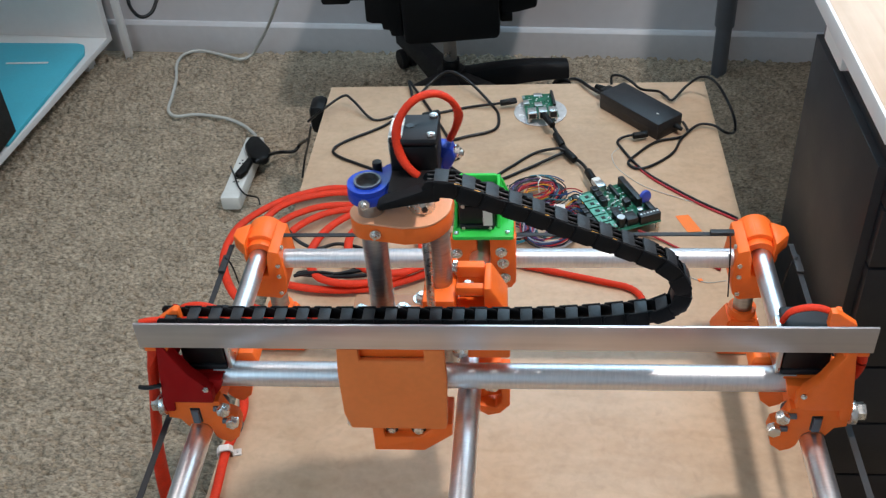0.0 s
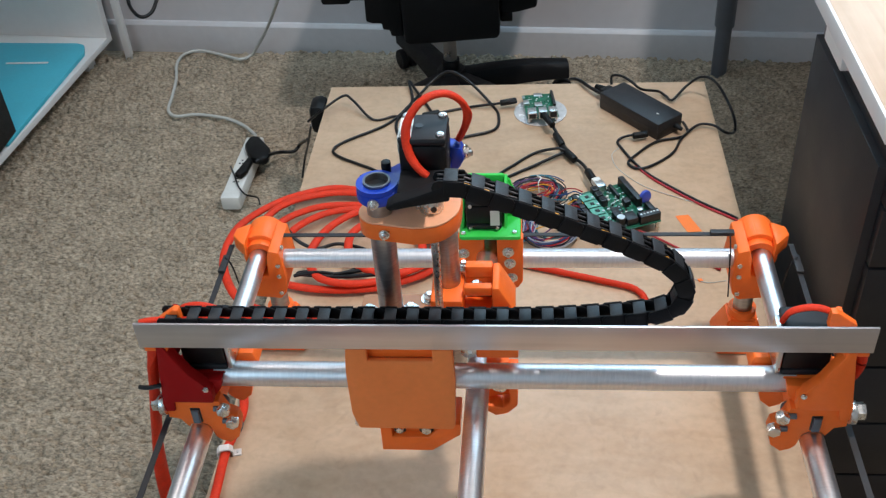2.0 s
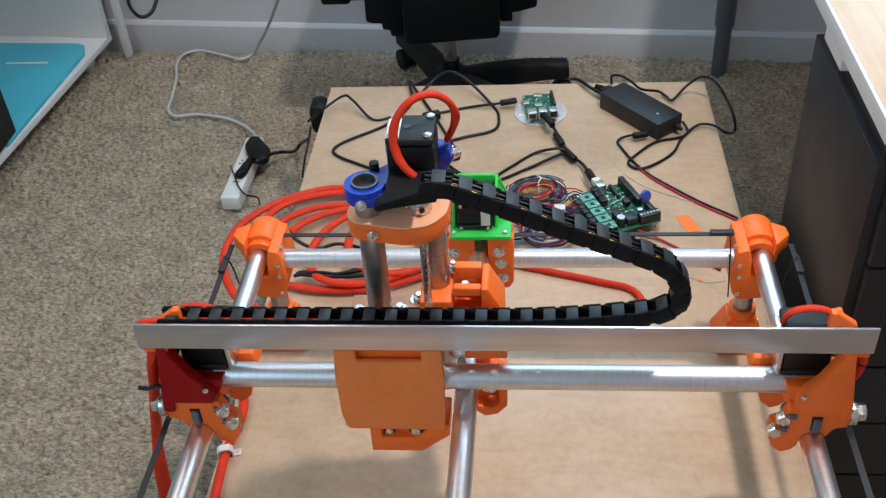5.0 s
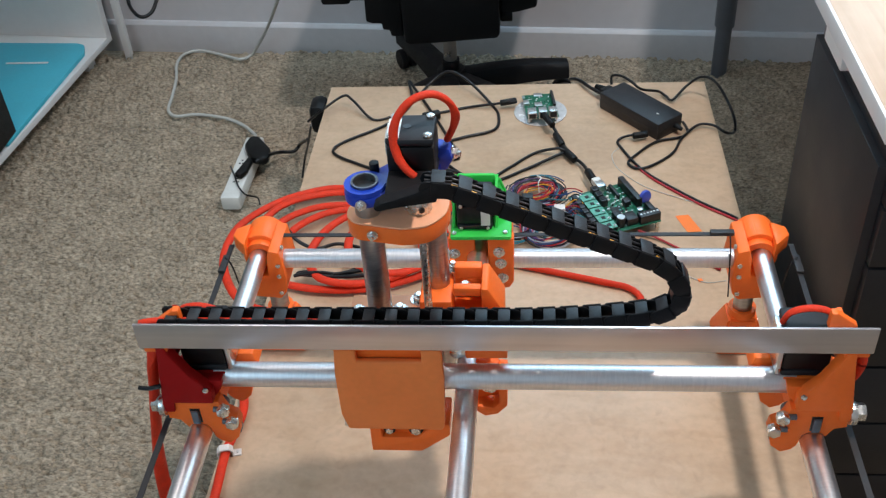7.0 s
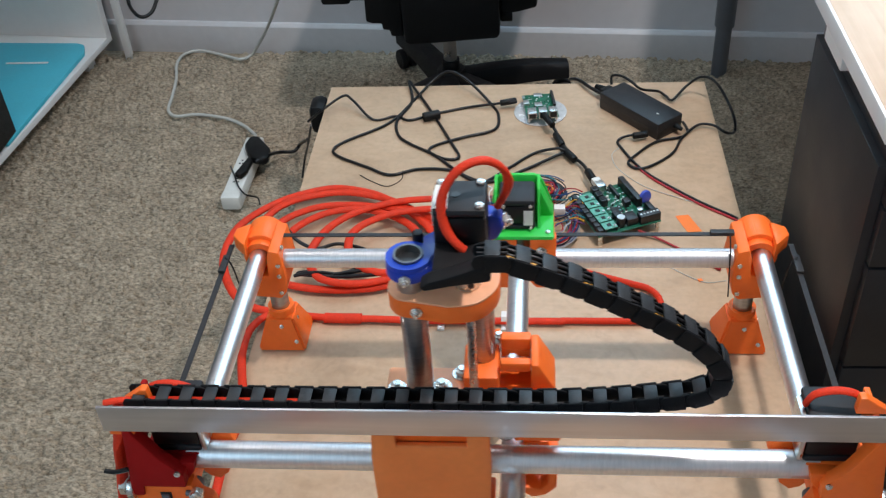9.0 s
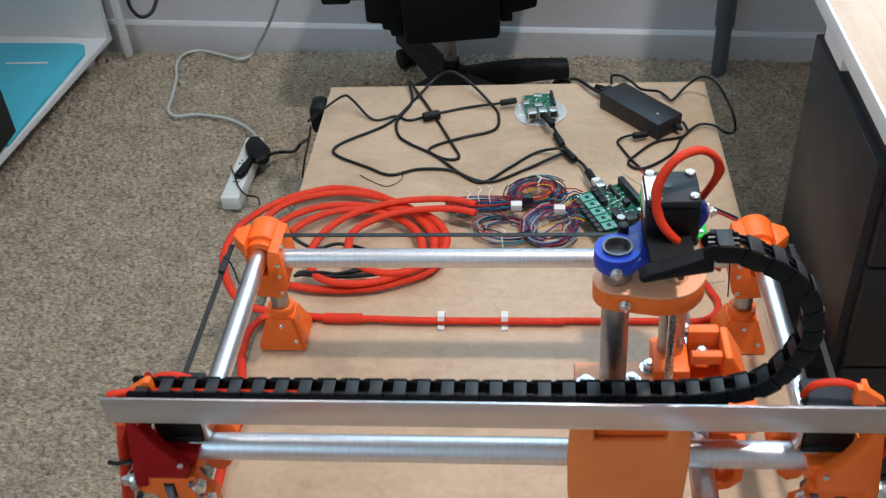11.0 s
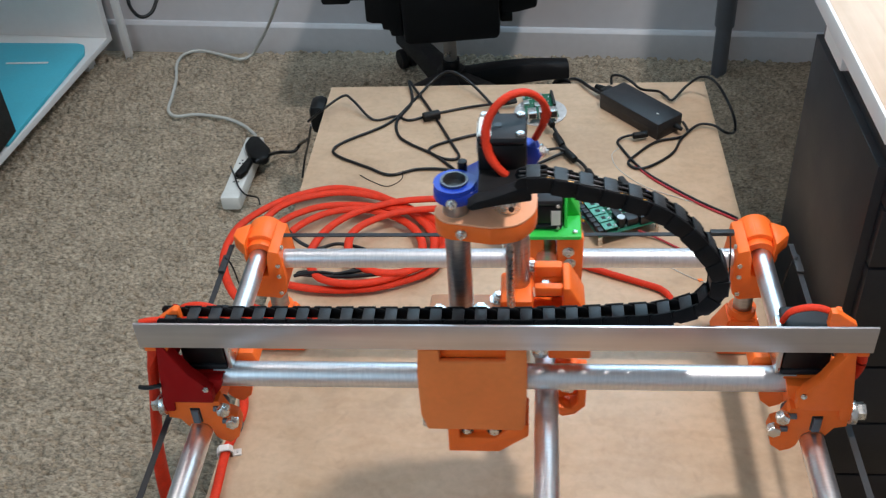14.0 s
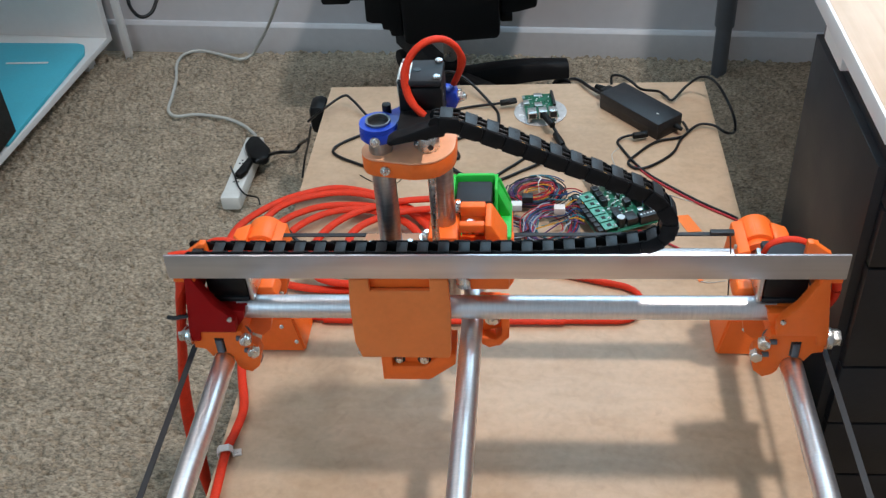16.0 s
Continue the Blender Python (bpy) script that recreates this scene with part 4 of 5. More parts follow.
CHAIN_OUT = [CHAIN_BACK[0], (0.0525, ((-0.0075, 0.831), (0.012, 0.831), (0.048, 0.817), (0.092, 0.795), (0.138, 0.768), (0.178, 0.738), (0.200, 0.705), (0.190, 0.679), (0.140, 0.667))), CHAIN_BACK[3]]


def chain_shape(ux, pushed=False):
    """Points and headings along the chain for a carriage ux metres from rest, measured from the fixed end."""
    keys = CHAIN_OUT if pushed else CHAIN_BACK
    for (a, p), (b, q) in zip(keys, keys[1:]):
        if ux <= b:
            break
    f = min(1.0, max(0.0, (ux - a) / (b - a)))
    bend = [(u[0] + (v[0] - u[0]) * f, u[1] + (v[1] - u[1]) * f) for u, v in zip(p, q)]
    ends = [(bend[-1][0] - 0.07, CHAIN_LOW + 0.0012), (bend[-1][0] - 0.15, CHAIN_LOW), (CHAIN_X0, CHAIN_LOW)]
    line = smooth_line([(x, 0, z) for x, z in bend + ends][::-1], 24)
    out, s = [], 0.0
    for u, v in zip(line, line[1:]):
        h = math.atan2(u.z - v.z, u.x - v.x)
        out.append((s, u.x, u.z, h if h < 1.5 else h - 2 * math.pi))
        s += (v - u).length
    out.append((s, line[-1].x, line[-1].z, out[-1][3]))
    return np.array(out)


chain, chain_links = energy_chain()


# ---- things on the board ----
t = thing("usb_cable", "black cable looping across the board to the small computer", "cable")
part("lead", hose([(-0.408, -0.086, 0.308), (-0.370, -0.110, 0.348), (-0.333, -0.075, 0.358), (-0.313, -0.084, 0.353), (-0.269, -0.131, 0.338), (-0.227, -0.120, 0.338), (-0.198, -0.135, 0.338), (-0.156, -0.115, 0.338), (-0.087, -0.090, 0.338), (-0.032, -0.092, 0.346), (0.006, -0.092, 0.350)], 0.0026, 8, 10, flat=1.0), CABLE, t)
part("choke", rod((-0.1718, -0.1351, 0.3440), (-0.1413, -0.1236, 0.3440), 0.009, 20, bevel=0.002), PLUG, t, "black ferrite choke on the cable")
part("choke", rod((-0.0268, -0.0938, 0.3480), (0.0044, -0.0842, 0.3480), 0.006, 20, bevel=0.002), PLUG, t, "black plug body")
t = thing("cable_loop", "long black cable lying in loose loops on the board", "cable")
part("lead", hose([(0.093, -0.259, 0.346), (0.078, -0.256, 0.350), (0.038, -0.253, 0.338), (-0.007, -0.299, 0.338), (-0.055, -0.342, 0.338), (-0.107, -0.305, 0.338), (-0.167, -0.300, 0.338), (-0.216, -0.317, 0.338), (-0.260, -0.292, 0.338), (-0.317, -0.257, 0.338), (-0.330, -0.234, 0.338), (-0.311, -0.206, 0.338), (-0.235, -0.142, 0.338), (-0.190, -0.045, 0.338), (-0.152, -0.003, 0.358), (-0.124, -0.004, 0.368), (-0.089, -0.027, 0.358), (-0.044, -0.081, 0.338), (-0.029, -0.123, 0.338), (-0.036, -0.172, 0.338), (-0.092, -0.197, 0.338), (-0.143, -0.224, 0.338), (-0.151, -0.246, 0.338), (-0.119, -0.269, 0.338), (-0.097, -0.262, 0.338), (-0.112, -0.219, 0.338), (-0.157, -0.109, 0.338), (-0.197, -0.027, 0.343), (-0.211, -0.006, 0.348), (-0.200, -0.066, 0.338), (-0.222, -0.138, 0.338), (-0.214, -0.188, 0.338), (-0.190, -0.217, 0.338), (-0.141, -0.256, 0.338), (-0.086, -0.319, 0.338), (-0.036, -0.340, 0.338), (0.023, -0.303, 0.338), (0.068, -0.274, 0.342), (0.091, -0.260, 0.344)], 0.0028, 8, 10, flat=1.0), CABLE, t)
t = thing("usb_lead", "thick black lead with a choke between the two circuit boards", "cable")
part("lead", hose([(0.066, -0.171, 0.358), (0.079, -0.194, 0.344), (0.089, -0.223, 0.344), (0.098, -0.263, 0.344), (0.122, -0.296, 0.344), (0.134, -0.348, 0.354), (0.140, -0.374, 0.358)], 0.003, 8, 10, flat=1.0), CABLE, t)
part("choke", rod((0.0769, -0.1997, 0.3440), (0.0884, -0.2376, 0.3440), 0.0062, 20, bevel=0.002), PLUG, t, "black ferrite choke on the cable")
part("choke", rod((0.0883, -0.2449, 0.3440), (0.1101, -0.2850, 0.3440), 0.0068, 20, bevel=0.002), PLUG, t, "black ferrite choke on the cable")
part("choke", rod((0.1295, -0.3330, 0.3540), (0.1429, -0.3750, 0.3540), 0.0070, 20, bevel=0.002), PLUG, t, "black plug body")
part("choke", rod((0.0556, -0.1533, 0.3580), (0.0718, -0.1910, 0.3580), 0.0062, 20, bevel=0.002), PLUG, t, "black plug body")
t = thing("mains_lead", "thick black mains lead running to the power adapter", "cable")
part("lead", hose([(0.114, 0.101, 0.288), (0.127, 0.008, 0.338), (0.147, -0.036, 0.346), (0.171, -0.071, 0.350)], 0.0036, 8, 10, flat=1.0), CABLE, t)
t = thing("adapter_lead", "black adapter lead in loops over the board's edge", "cable")
part("lead", hose([(0.308, -0.170, 0.350), (0.317, -0.184, 0.338), (0.303, -0.204, 0.338), (0.256, -0.220, 0.338), (0.217, -0.262, 0.338), (0.203, -0.285, 0.338), (0.214, -0.302, 0.338), (0.239, -0.297, 0.338), (0.282, -0.257, 0.338), (0.304, -0.208, 0.338), (0.336, -0.171, 0.342), (0.363, -0.175, 0.344), (0.385, -0.191, 0.338), (0.408, -0.154, 0.318), (0.403, -0.149, 0.348), (0.389, -0.102, 0.368), (0.372, -0.079, 0.383), (0.352, -0.059, 0.378), (0.328, -0.056, 0.358), (0.300, -0.080, 0.342), (0.289, -0.065, 0.342), (0.276, -0.051, 0.344), (0.242, -0.066, 0.358), (0.224, -0.055, 0.368), (0.206, -0.032, 0.368), (0.190, -0.014, 0.358), (0.189, -0.022, 0.344)], 0.0026, 8, 10, flat=1.0), CABLE, t)
t = thing("power_lead", "black and red twin power lead to the control board", "cable")
part("lead", hose([(0.241, -0.211, 0.350), (0.206, -0.205, 0.342), (0.189, -0.215, 0.338), (0.194, -0.238, 0.338), (0.215, -0.288, 0.338), (0.237, -0.323, 0.338), (0.271, -0.361, 0.338), (0.313, -0.403, 0.338), (0.354, -0.437, 0.338), (0.366, -0.448, 0.338)], 0.0024, 8, 10, flat=1.0), CABLE, t)
part("red_core", hose([(0.216, -0.292, 0.337), (0.236, -0.327, 0.337), (0.269, -0.365, 0.337), (0.311, -0.407, 0.337), (0.352, -0.441, 0.337), (0.366, -0.453, 0.337)], 0.0019, 8, 8), WIRES[0], t, "red wire of the pair")
part("choke", rod((0.2158, -0.2114, 0.3460), (0.2426, -0.2044, 0.3460), 0.0062, 20, bevel=0.002), PLUG, t, "black barrel plug")
t = thing("power_wires", "pair of red and black wires leaving the control board", "cable")
part("lead", hose([(0.203, -0.491, 0.348), (0.230, -0.499, 0.340), (0.255, -0.517, 0.338), (0.294, -0.553, 0.338), (0.321, -0.577, 0.338)], 0.0018, 8, 10, flat=1.0), WIRES[0], t)
t = thing("thin_wire", "thin black wire scrap curled on the board", "wire")
part("lead", hose([(-0.270, -0.314, 0.336), (-0.250, -0.331, 0.336), (-0.218, -0.349, 0.336), (-0.195, -0.329, 0.336), (-0.193, -0.315, 0.346)], 0.0008, 8, 6, flat=1.0), CABLE, t)
t = thing("clear_wire", "thin pale grey wire lying on the board", "wire")
part("lead", hose([(0.190, -0.235, 0.336), (0.176, -0.258, 0.336), (0.185, -0.302, 0.336), (0.225, -0.354, 0.336), (0.278, -0.387, 0.336), (0.330, -0.416, 0.336), (0.362, -0.441, 0.336)], 0.0007, 8, 6, flat=1.0), GREY_CABLE, t)
t = thing("clear_wire", "thin pale grey wire lying on the board", "wire")
part("lead", hose([(0.241, -0.564, 0.336), (0.269, -0.588, 0.336), (0.296, -0.604, 0.336), (0.326, -0.600, 0.336)], 0.0007, 8, 6, flat=1.0), GREY_CABLE, t)
t = thing("cable_sleeve", "red braided cable sleeve coiled on the board", "cable sleeve")
part("sleeve", hose([(-0.058, -0.439, 0.362), (-0.098, -0.423, 0.361), (-0.146, -0.422, 0.361), (-0.192, -0.428, 0.360), (-0.238, -0.445, 0.359), (-0.273, -0.470, 0.359), (-0.298, -0.501, 0.358), (-0.312, -0.537, 0.357), (-0.314, -0.569, 0.357), (-0.304, -0.602, 0.356), (-0.281, -0.624, 0.356), (-0.241, -0.631, 0.355), (-0.199, -0.623, 0.354), (-0.161, -0.604, 0.354), (-0.133, -0.578, 0.353), (-0.120, -0.542, 0.352), (-0.125, -0.505, 0.352), (-0.144, -0.470, 0.351), (-0.179, -0.431, 0.350), (-0.226, -0.395, 0.350), (-0.268, -0.377, 0.349), (-0.308, -0.370, 0.348), (-0.351, -0.383, 0.348), (-0.391, -0.404, 0.347), (-0.428, -0.440, 0.347), (-0.453, -0.481, 0.346), (-0.460, -0.533, 0.345), (-0.452, -0.582, 0.345), (-0.430, -0.629, 0.344), (-0.409, -0.656, 0.343), (-0.381, -0.674, 0.343), (-0.347, -0.683, 0.343)], 0.0069, 8, 12, flat=0.7), SLEEVE, t)
t = thing("cable_sleeve", "red braided cable sleeve coiled on the board", "cable sleeve")
part("sleeve", hose([(-0.056, -0.470, 0.368), (-0.096, -0.457, 0.367), (-0.142, -0.457, 0.366), (-0.188, -0.465, 0.365), (-0.228, -0.486, 0.364), (-0.252, -0.514, 0.363), (-0.255, -0.549, 0.362), (-0.243, -0.583, 0.361), (-0.213, -0.606, 0.360), (-0.173, -0.610, 0.359), (-0.140, -0.596, 0.358), (-0.112, -0.564, 0.356), (-0.101, -0.529, 0.355), (-0.110, -0.491, 0.354), (-0.134, -0.459, 0.353), (-0.173, -0.440, 0.352), (-0.222, -0.429, 0.351), (-0.271, -0.422, 0.350), (-0.319, -0.425, 0.349), (-0.355, -0.441, 0.348), (-0.380, -0.463, 0.347), (-0.393, -0.492, 0.346)], 0.0069, 8, 12, flat=0.7), SLEEVE, t)
t = thing("cable_sleeve", "red braided cable sleeve coiled on the board", "cable sleeve")
part("sleeve", hose([(-0.346, -0.618, 0.343), (-0.308, -0.629, 0.344), (-0.259, -0.633, 0.344), (-0.207, -0.629, 0.345), (-0.161, -0.612, 0.345), (-0.124, -0.590, 0.346), (-0.106, -0.556, 0.346), (-0.110, -0.514, 0.347), (-0.128, -0.474, 0.348), (-0.159, -0.439, 0.348), (-0.195, -0.413, 0.349), (-0.236, -0.395, 0.349), (-0.286, -0.386, 0.350), (-0.334, -0.394, 0.350), (-0.370, -0.411, 0.351), (-0.395, -0.434, 0.351), (-0.408, -0.463, 0.352)], 0.0069, 8, 12, flat=0.7), SLEEVE, t)
t = thing("cable_sleeve", "red braided cable sleeve coiled on the board", "cable sleeve")
part("sleeve", hose([(-0.366, -0.517, 0.350), (-0.355, -0.489, 0.350), (-0.332, -0.462, 0.350), (-0.297, -0.442, 0.351), (-0.250, -0.436, 0.351), (-0.200, -0.453, 0.351), (-0.162, -0.482, 0.351), (-0.142, -0.520, 0.352), (-0.137, -0.556, 0.352)], 0.0069, 8, 12, flat=0.7), SLEEVE, t)
t = thing("cable_sleeve", "red braided cable sleeve running straight across the board", "cable sleeve")
part("sleeve", hose([(0.082, -0.698, 0.342), (0.050, -0.698, 0.342), (0.001, -0.698, 0.342), (-0.116, -0.698, 0.342), (-0.200, -0.695, 0.342), (-0.251, -0.694, 0.342), (-0.302, -0.689, 0.342), (-0.353, -0.689, 0.345), (-0.377, -0.719, 0.345), (-0.381, -0.762, 0.342), (-0.371, -0.812, 0.342), (-0.355, -0.870, 0.342), (-0.356, -0.910, 0.342), (-0.361, -0.949, 0.342), (-0.359, -1.003, 0.342), (-0.357, -1.054, 0.342)], 0.0062, 8, 12, flat=0.7), SLEEVE, t)
part("heat_shrink", hose([(-0.272, -0.693, 0.342), (-0.246, -0.694, 0.342), (-0.217, -0.694, 0.342)], 0.0090, 6, 14, flat=0.75), SLEEVE, t, "thicker red joint")
t = thing("black_loom", "bundle of black cable lying inside the frame", "cable")
part("lead", hose([(-0.358, -0.523, 0.384), (-0.340, -0.535, 0.364), (-0.308, -0.544, 0.354), (-0.273, -0.532, 0.354), (-0.225, -0.551, 0.354), (-0.230, -0.586, 0.354), (-0.262, -0.606, 0.354), (-0.312, -0.602, 0.354), (-0.324, -0.607, 0.354), (-0.260, -0.618, 0.358), (-0.191, -0.611, 0.358)], 0.003, 8, 10, flat=1.0), CABLE, t)
t = thing("black_loom", "bundle of black cable lying inside the frame", "cable")
part("lead", hose([(-0.332, -0.611, 0.354), (-0.296, -0.610, 0.360), (-0.244, -0.610, 0.354), (-0.192, -0.605, 0.354), (-0.218, -0.602, 0.358), (-0.269, -0.615, 0.360)], 0.003, 8, 10, flat=1.0), CABLE, t)
def cable_clip(x, y, a):
    """A small nailed clip over a sleeve."""
    t = thing("cable_clip", "small translucent plastic cable clip nailed to the board", "clip", "cable clips", at=pose(x, y, BT, 0, 0, a))
    loop = [(-0.010, 0.0002), (-0.0105, 0.010), (-0.006, 0.0155), (0.006, 0.0155), (0.0105, 0.010), (0.010, 0.003), (0.020, 0.003), (0.020, 0.0002), (0.0088, 0.0002), (0.0088, 0.010), (0.005, 0.0138), (-0.005, 0.0138), (-0.0088, 0.010), (-0.0088, 0.0002)]
    c = part("strap", prism(loop, -0.005, 0.005, "y", 0), CLEAR, t)
    part("nail", rod((0.0155, 0, 0.003), (0.0155, 0, 0.0045), 0.002, 12), BOLT, c)


cable_clip(-0.362, -0.949, 14)
cable_clip(-0.098, -0.692, -90)
cable_clip(-0.005, -0.692, -90)
t = thing("mains_cable", "pale grey mains cable trailing across the carpet", "cable")
part("lead", hose([(-0.646, 0.301, 0.031), (-0.702, 0.389, 0.006), (-0.755, 0.423, 0.006), (-0.835, 0.444, 0.006), (-0.891, 0.437, 0.006), (-0.921, 0.469, 0.006), (-0.931, 0.542, 0.006), (-0.946, 0.634, 0.006), (-0.967, 0.714, 0.006), (-0.963, 0.774, 0.006), (-0.919, 0.796, 0.006), (-0.845, 0.766, 0.006), (-0.790, 0.741, 0.006), (-0.763, 0.766, 0.006), (-0.725, 0.744, 0.056), (-0.681, 0.706, 0.126), (-0.627, 0.631, 0.226), (-0.597, 0.584, 0.286)], 0.0042, 8, 10, flat=1.0), GREY_CABLE, t)
t = thing("plug_lead", "black lead from the socket strip to the board", "cable")
part("lead", hose([(-0.611, 0.154, 0.051), (-0.586, 0.182, 0.051), (-0.573, 0.232, 0.026), (-0.542, 0.248, 0.018), (-0.524, 0.253, 0.036), (-0.480, 0.163, 0.106)], 0.0042, 8, 10, flat=1.0), CABLE, t)
t = thing("plug_lead", "thin black lead draped over the socket strip", "cable")
part("lead", hose([(-0.680, 0.173, 0.026), (-0.654, 0.114, 0.042), (-0.634, 0.069, 0.042), (-0.611, 0.039, 0.040), (-0.596, 0.069, 0.010), (-0.585, 0.045, 0.008)], 0.002, 8, 10, flat=1.0), CABLE, t)
t = thing("plug_lead", "black lead hanging beside the board", "cable")
part("lead", hose([(-0.421, -0.017, 0.256), (-0.456, 0.067, 0.156), (-0.494, 0.161, 0.056), (-0.504, 0.145, 0.011)], 0.0026, 8, 10, flat=1.0), CABLE, t)
t = thing("wall_cable", "black cable hanging in a loop by the wall", "cable")
part("lead", hose([(-1.053, 0.705, 0.226), (-1.038, 0.671, 0.206), (-1.011, 0.639, 0.196), (-0.992, 0.639, 0.191), (-0.976, 0.661, 0.196), (-0.962, 0.693, 0.226)], 0.005, 8, 10, flat=1.0), CABLE, t)



def single_board_computer():
    t = thing("single_board_computer", "small green single-board computer on a round pale disc", "circuit board", at=pose(0.050, -0.108, BT, 0, 0, 7))
    part("disc", rod((0, 0, 0), (0, 0, 0.0025), 0.050, 64, bevel=0.0008), DISC, t, "round pale silver disc")
    b = part("board", box(-0.030, 0.030, -0.040, 0.045, 0.0120, 0.0136, 0.0006), PCB, t)
    for x, y in ((-0.025, -0.035), (0.025, -0.035), (-0.025, 0.04), (0.025, 0.04)):
        part("standoff", rod((x, y, 0.0026), (x, y, 0.0119), 0.003, 10), TIN, t)
    part("network_port", box(-0.028, -0.012, -0.045, -0.024, 0.0137, 0.027, 0.0008), TIN, b)
    part("network_opening", box(-0.0265, -0.0135, -0.0458, -0.0451, 0.0155, 0.0245, 0), CHIP, b)
    for x in (-0.008, 0.011):
        part("usb_port", box(x, x + 0.015, -0.046, -0.028, 0.0137, 0.0295, 0.0008), TIN, b)
        part("usb_opening", box(x + 0.0015, x + 0.0135, -0.0468, -0.0461, 0.016, 0.0275, 0), CHIP, b)
    part("chip", box(-0.010, 0.004, 0.000, 0.014, 0.0137, 0.0152, 0.0004), TIN, b, "metal-capped chip")
    part("chip", box(-0.006, 0.006, -0.018, -0.008, 0.0137, 0.0149, 0.0003), CHIP, b)
    part("pin_header", box(0.0235, 0.0285, -0.010, 0.042, 0.0137, 0.0225, 0.0004), CHIP, b)
    part("video_port", box(-0.031, -0.020, 0.004, 0.019, 0.0137, 0.0195, 0.0006), TIN, b)
    part("power_port", box(-0.031, -0.0255, 0.030, 0.038, 0.0137, 0.0165, 0.0006), TIN, b)
    part("card_slot", box(-0.008, 0.008, 0.036, 0.047, 0.0137, 0.0152, 0.0004), TIN, b)
    rng = random.Random(3)
    for _ in range(26):
        x, y = rng.uniform(-0.026, 0.02), rng.uniform(-0.02, 0.036)
        part("component", box(x, x + rng.uniform(0.001, 0.004), y, y + rng.uniform(0.001, 0.003), 0.0137, 0.0137 + rng.uniform(0.0006, 0.002), 0), (TIN, CHIP, WHITE)[rng.randrange(3)], b)


single_board_computer()


def control_board():
    t = thing("control_board", "green motor control board with black connectors", "circuit board", at=pose(0.167, -0.443, BT, 0, 0, 23) @ Matrix.Scale(1.06, 4))
    b = part("board", box(-0.052, 0.052, -0.056, 0.056, 0.018, 0.0196, 0.0006), PCB, t)
    for x, y in ((-0.047, -0.051), (0.048, -0.051), (-0.047, 0.051), (0.047, 0.051)):
        part("standoff", rod((x, y, 0), (x, y, 0.0179), 0.0035, 10), BOLT, t)
    part("usb_port", box(-0.004, 0.010, 0.046, 0.062, 0.0197, 0.031, 0.0008), TIN, b)
    part("usb_plug", box(-0.0035, 0.0095, 0.0625, 0.073, 0.0205, 0.0305, 0.001), WHITE, b, "white plug shell")
    part("legend_strip", box(-0.050, -0.030, 0.045, 0.053, 0.0197, 0.0200, 0), WHITE, b, "white printed strip")
    for y in np.arange(-0.054, 0.042, 0.0125):
        part("pin_connector", box(-0.051, -0.043, y, y + 0.0105, 0.0197, 0.029, 0.0006), CHIP, b)
    for k in range(5):
        y = -0.052 + 0.0192 * k
        d = part("driver_module", box(-0.040, -0.0190, y, y + 0.0165, 0.0260, 0.0275, 0.0004), PCB_PALE, b, "pale green plug-in driver module")
        part("driver_chip", box(-0.033, -0.0270, y + 0.005, y + 0.011, 0.0276, 0.0288, 0.0003), CHIP, d)
        part("trimmer", rod((-0.0225, y + 0.004, 0.0276), (-0.0225, y + 0.004, 0.0290), 0.0022, 12), TIN, d)
        for x in (-0.0398, -0.0215):
            part("socket_strip", box(x, x + 0.0023, y, y + 0.0165, 0.0197, 0.0258, 0.0003), CHIP, d)
    for y in (0.008, 0.023, 0.038):
        c = part("stacked_header", box(-0.0165, -0.0060, y, y + 0.0125, 0.0197, 0.0325, 0.0012), CHIP, b)
        part("pin_well", rod((-0.0112, y + 0.006, 0.0326), (-0.0112, y + 0.006, 0.0334), 0.0036, 12), MOTOR, c)
    part("long_header", box(0.0330, 0.0420, -0.012, 0.054, 0.0197, 0.0350, 0.0008), CHIP, b)
    part("header", box(0.0150, 0.0195, 0.018, 0.050, 0.0197, 0.0280, 0.0006), CHIP, b)
    part("jumper_block", box(-0.012, 0.000, -0.030, -0.016, 0.0197, 0.029, 0.0006), CHIP, b)
    part("jumper_block", box(0.016, 0.026, -0.006, 0.006, 0.0197, 0.030, 0.0006), CHIP, b)
    part("power_terminal", box(-0.002, 0.016, -0.050, -0.030, 0.0197, 0.032, 0.001), CHIP, b)
    part("power_terminal", box(0.018, 0.0515, -0.054, -0.040, 0.0197, 0.034, 0.001), CHIP, b)
    for k in range(6):
        part("terminal_screw", rod((0.0215 + 0.0054 * k, -0.047, 0.0340), (0.0215 + 0.0054 * k, -0.047, 0.0345), 0.0018, 10), TIN, b)
    part("power_terminal", box(0.043, 0.0515, -0.036, -0.016, 0.0197, 0.030, 0.001), CHIP, b)
    c = part("capacitor", rod((-0.010, -0.043, 0.0197), (-0.010, -0.043, 0.036), 0.0068, 20, bevel=0.0008), CHIP, b)
    part("capacitor_top", rod((-0.010, -0.043, 0.0361), (-0.010, -0.043, 0.0366), 0.0060, 20), TIN, c, "bright can top")
    part("capacitor", rod((0.030, -0.028, 0.0197), (0.030, -0.028, 0.030), 0.0050, 20, bevel=0.0008), TIN, b)
    part("blue_fuse", rod((0.0490, -0.003, 0.031), (0.0505, -0.009, 0.032), 0.0105, 20, bevel=0.002), mat("blue_fuse", (0.05, 0.09, 0.5), 0.4), b, "round blue component")
    part("processor", box(-0.006, 0.010, -0.014, 0.002, 0.0197, 0.0214, 0.0004), CHIP, b)
    rng = random.Random(8)
    for _ in range(120):
        x, y = rng.uniform(-0.016, 0.030), rng.uniform(-0.050, 0.050)
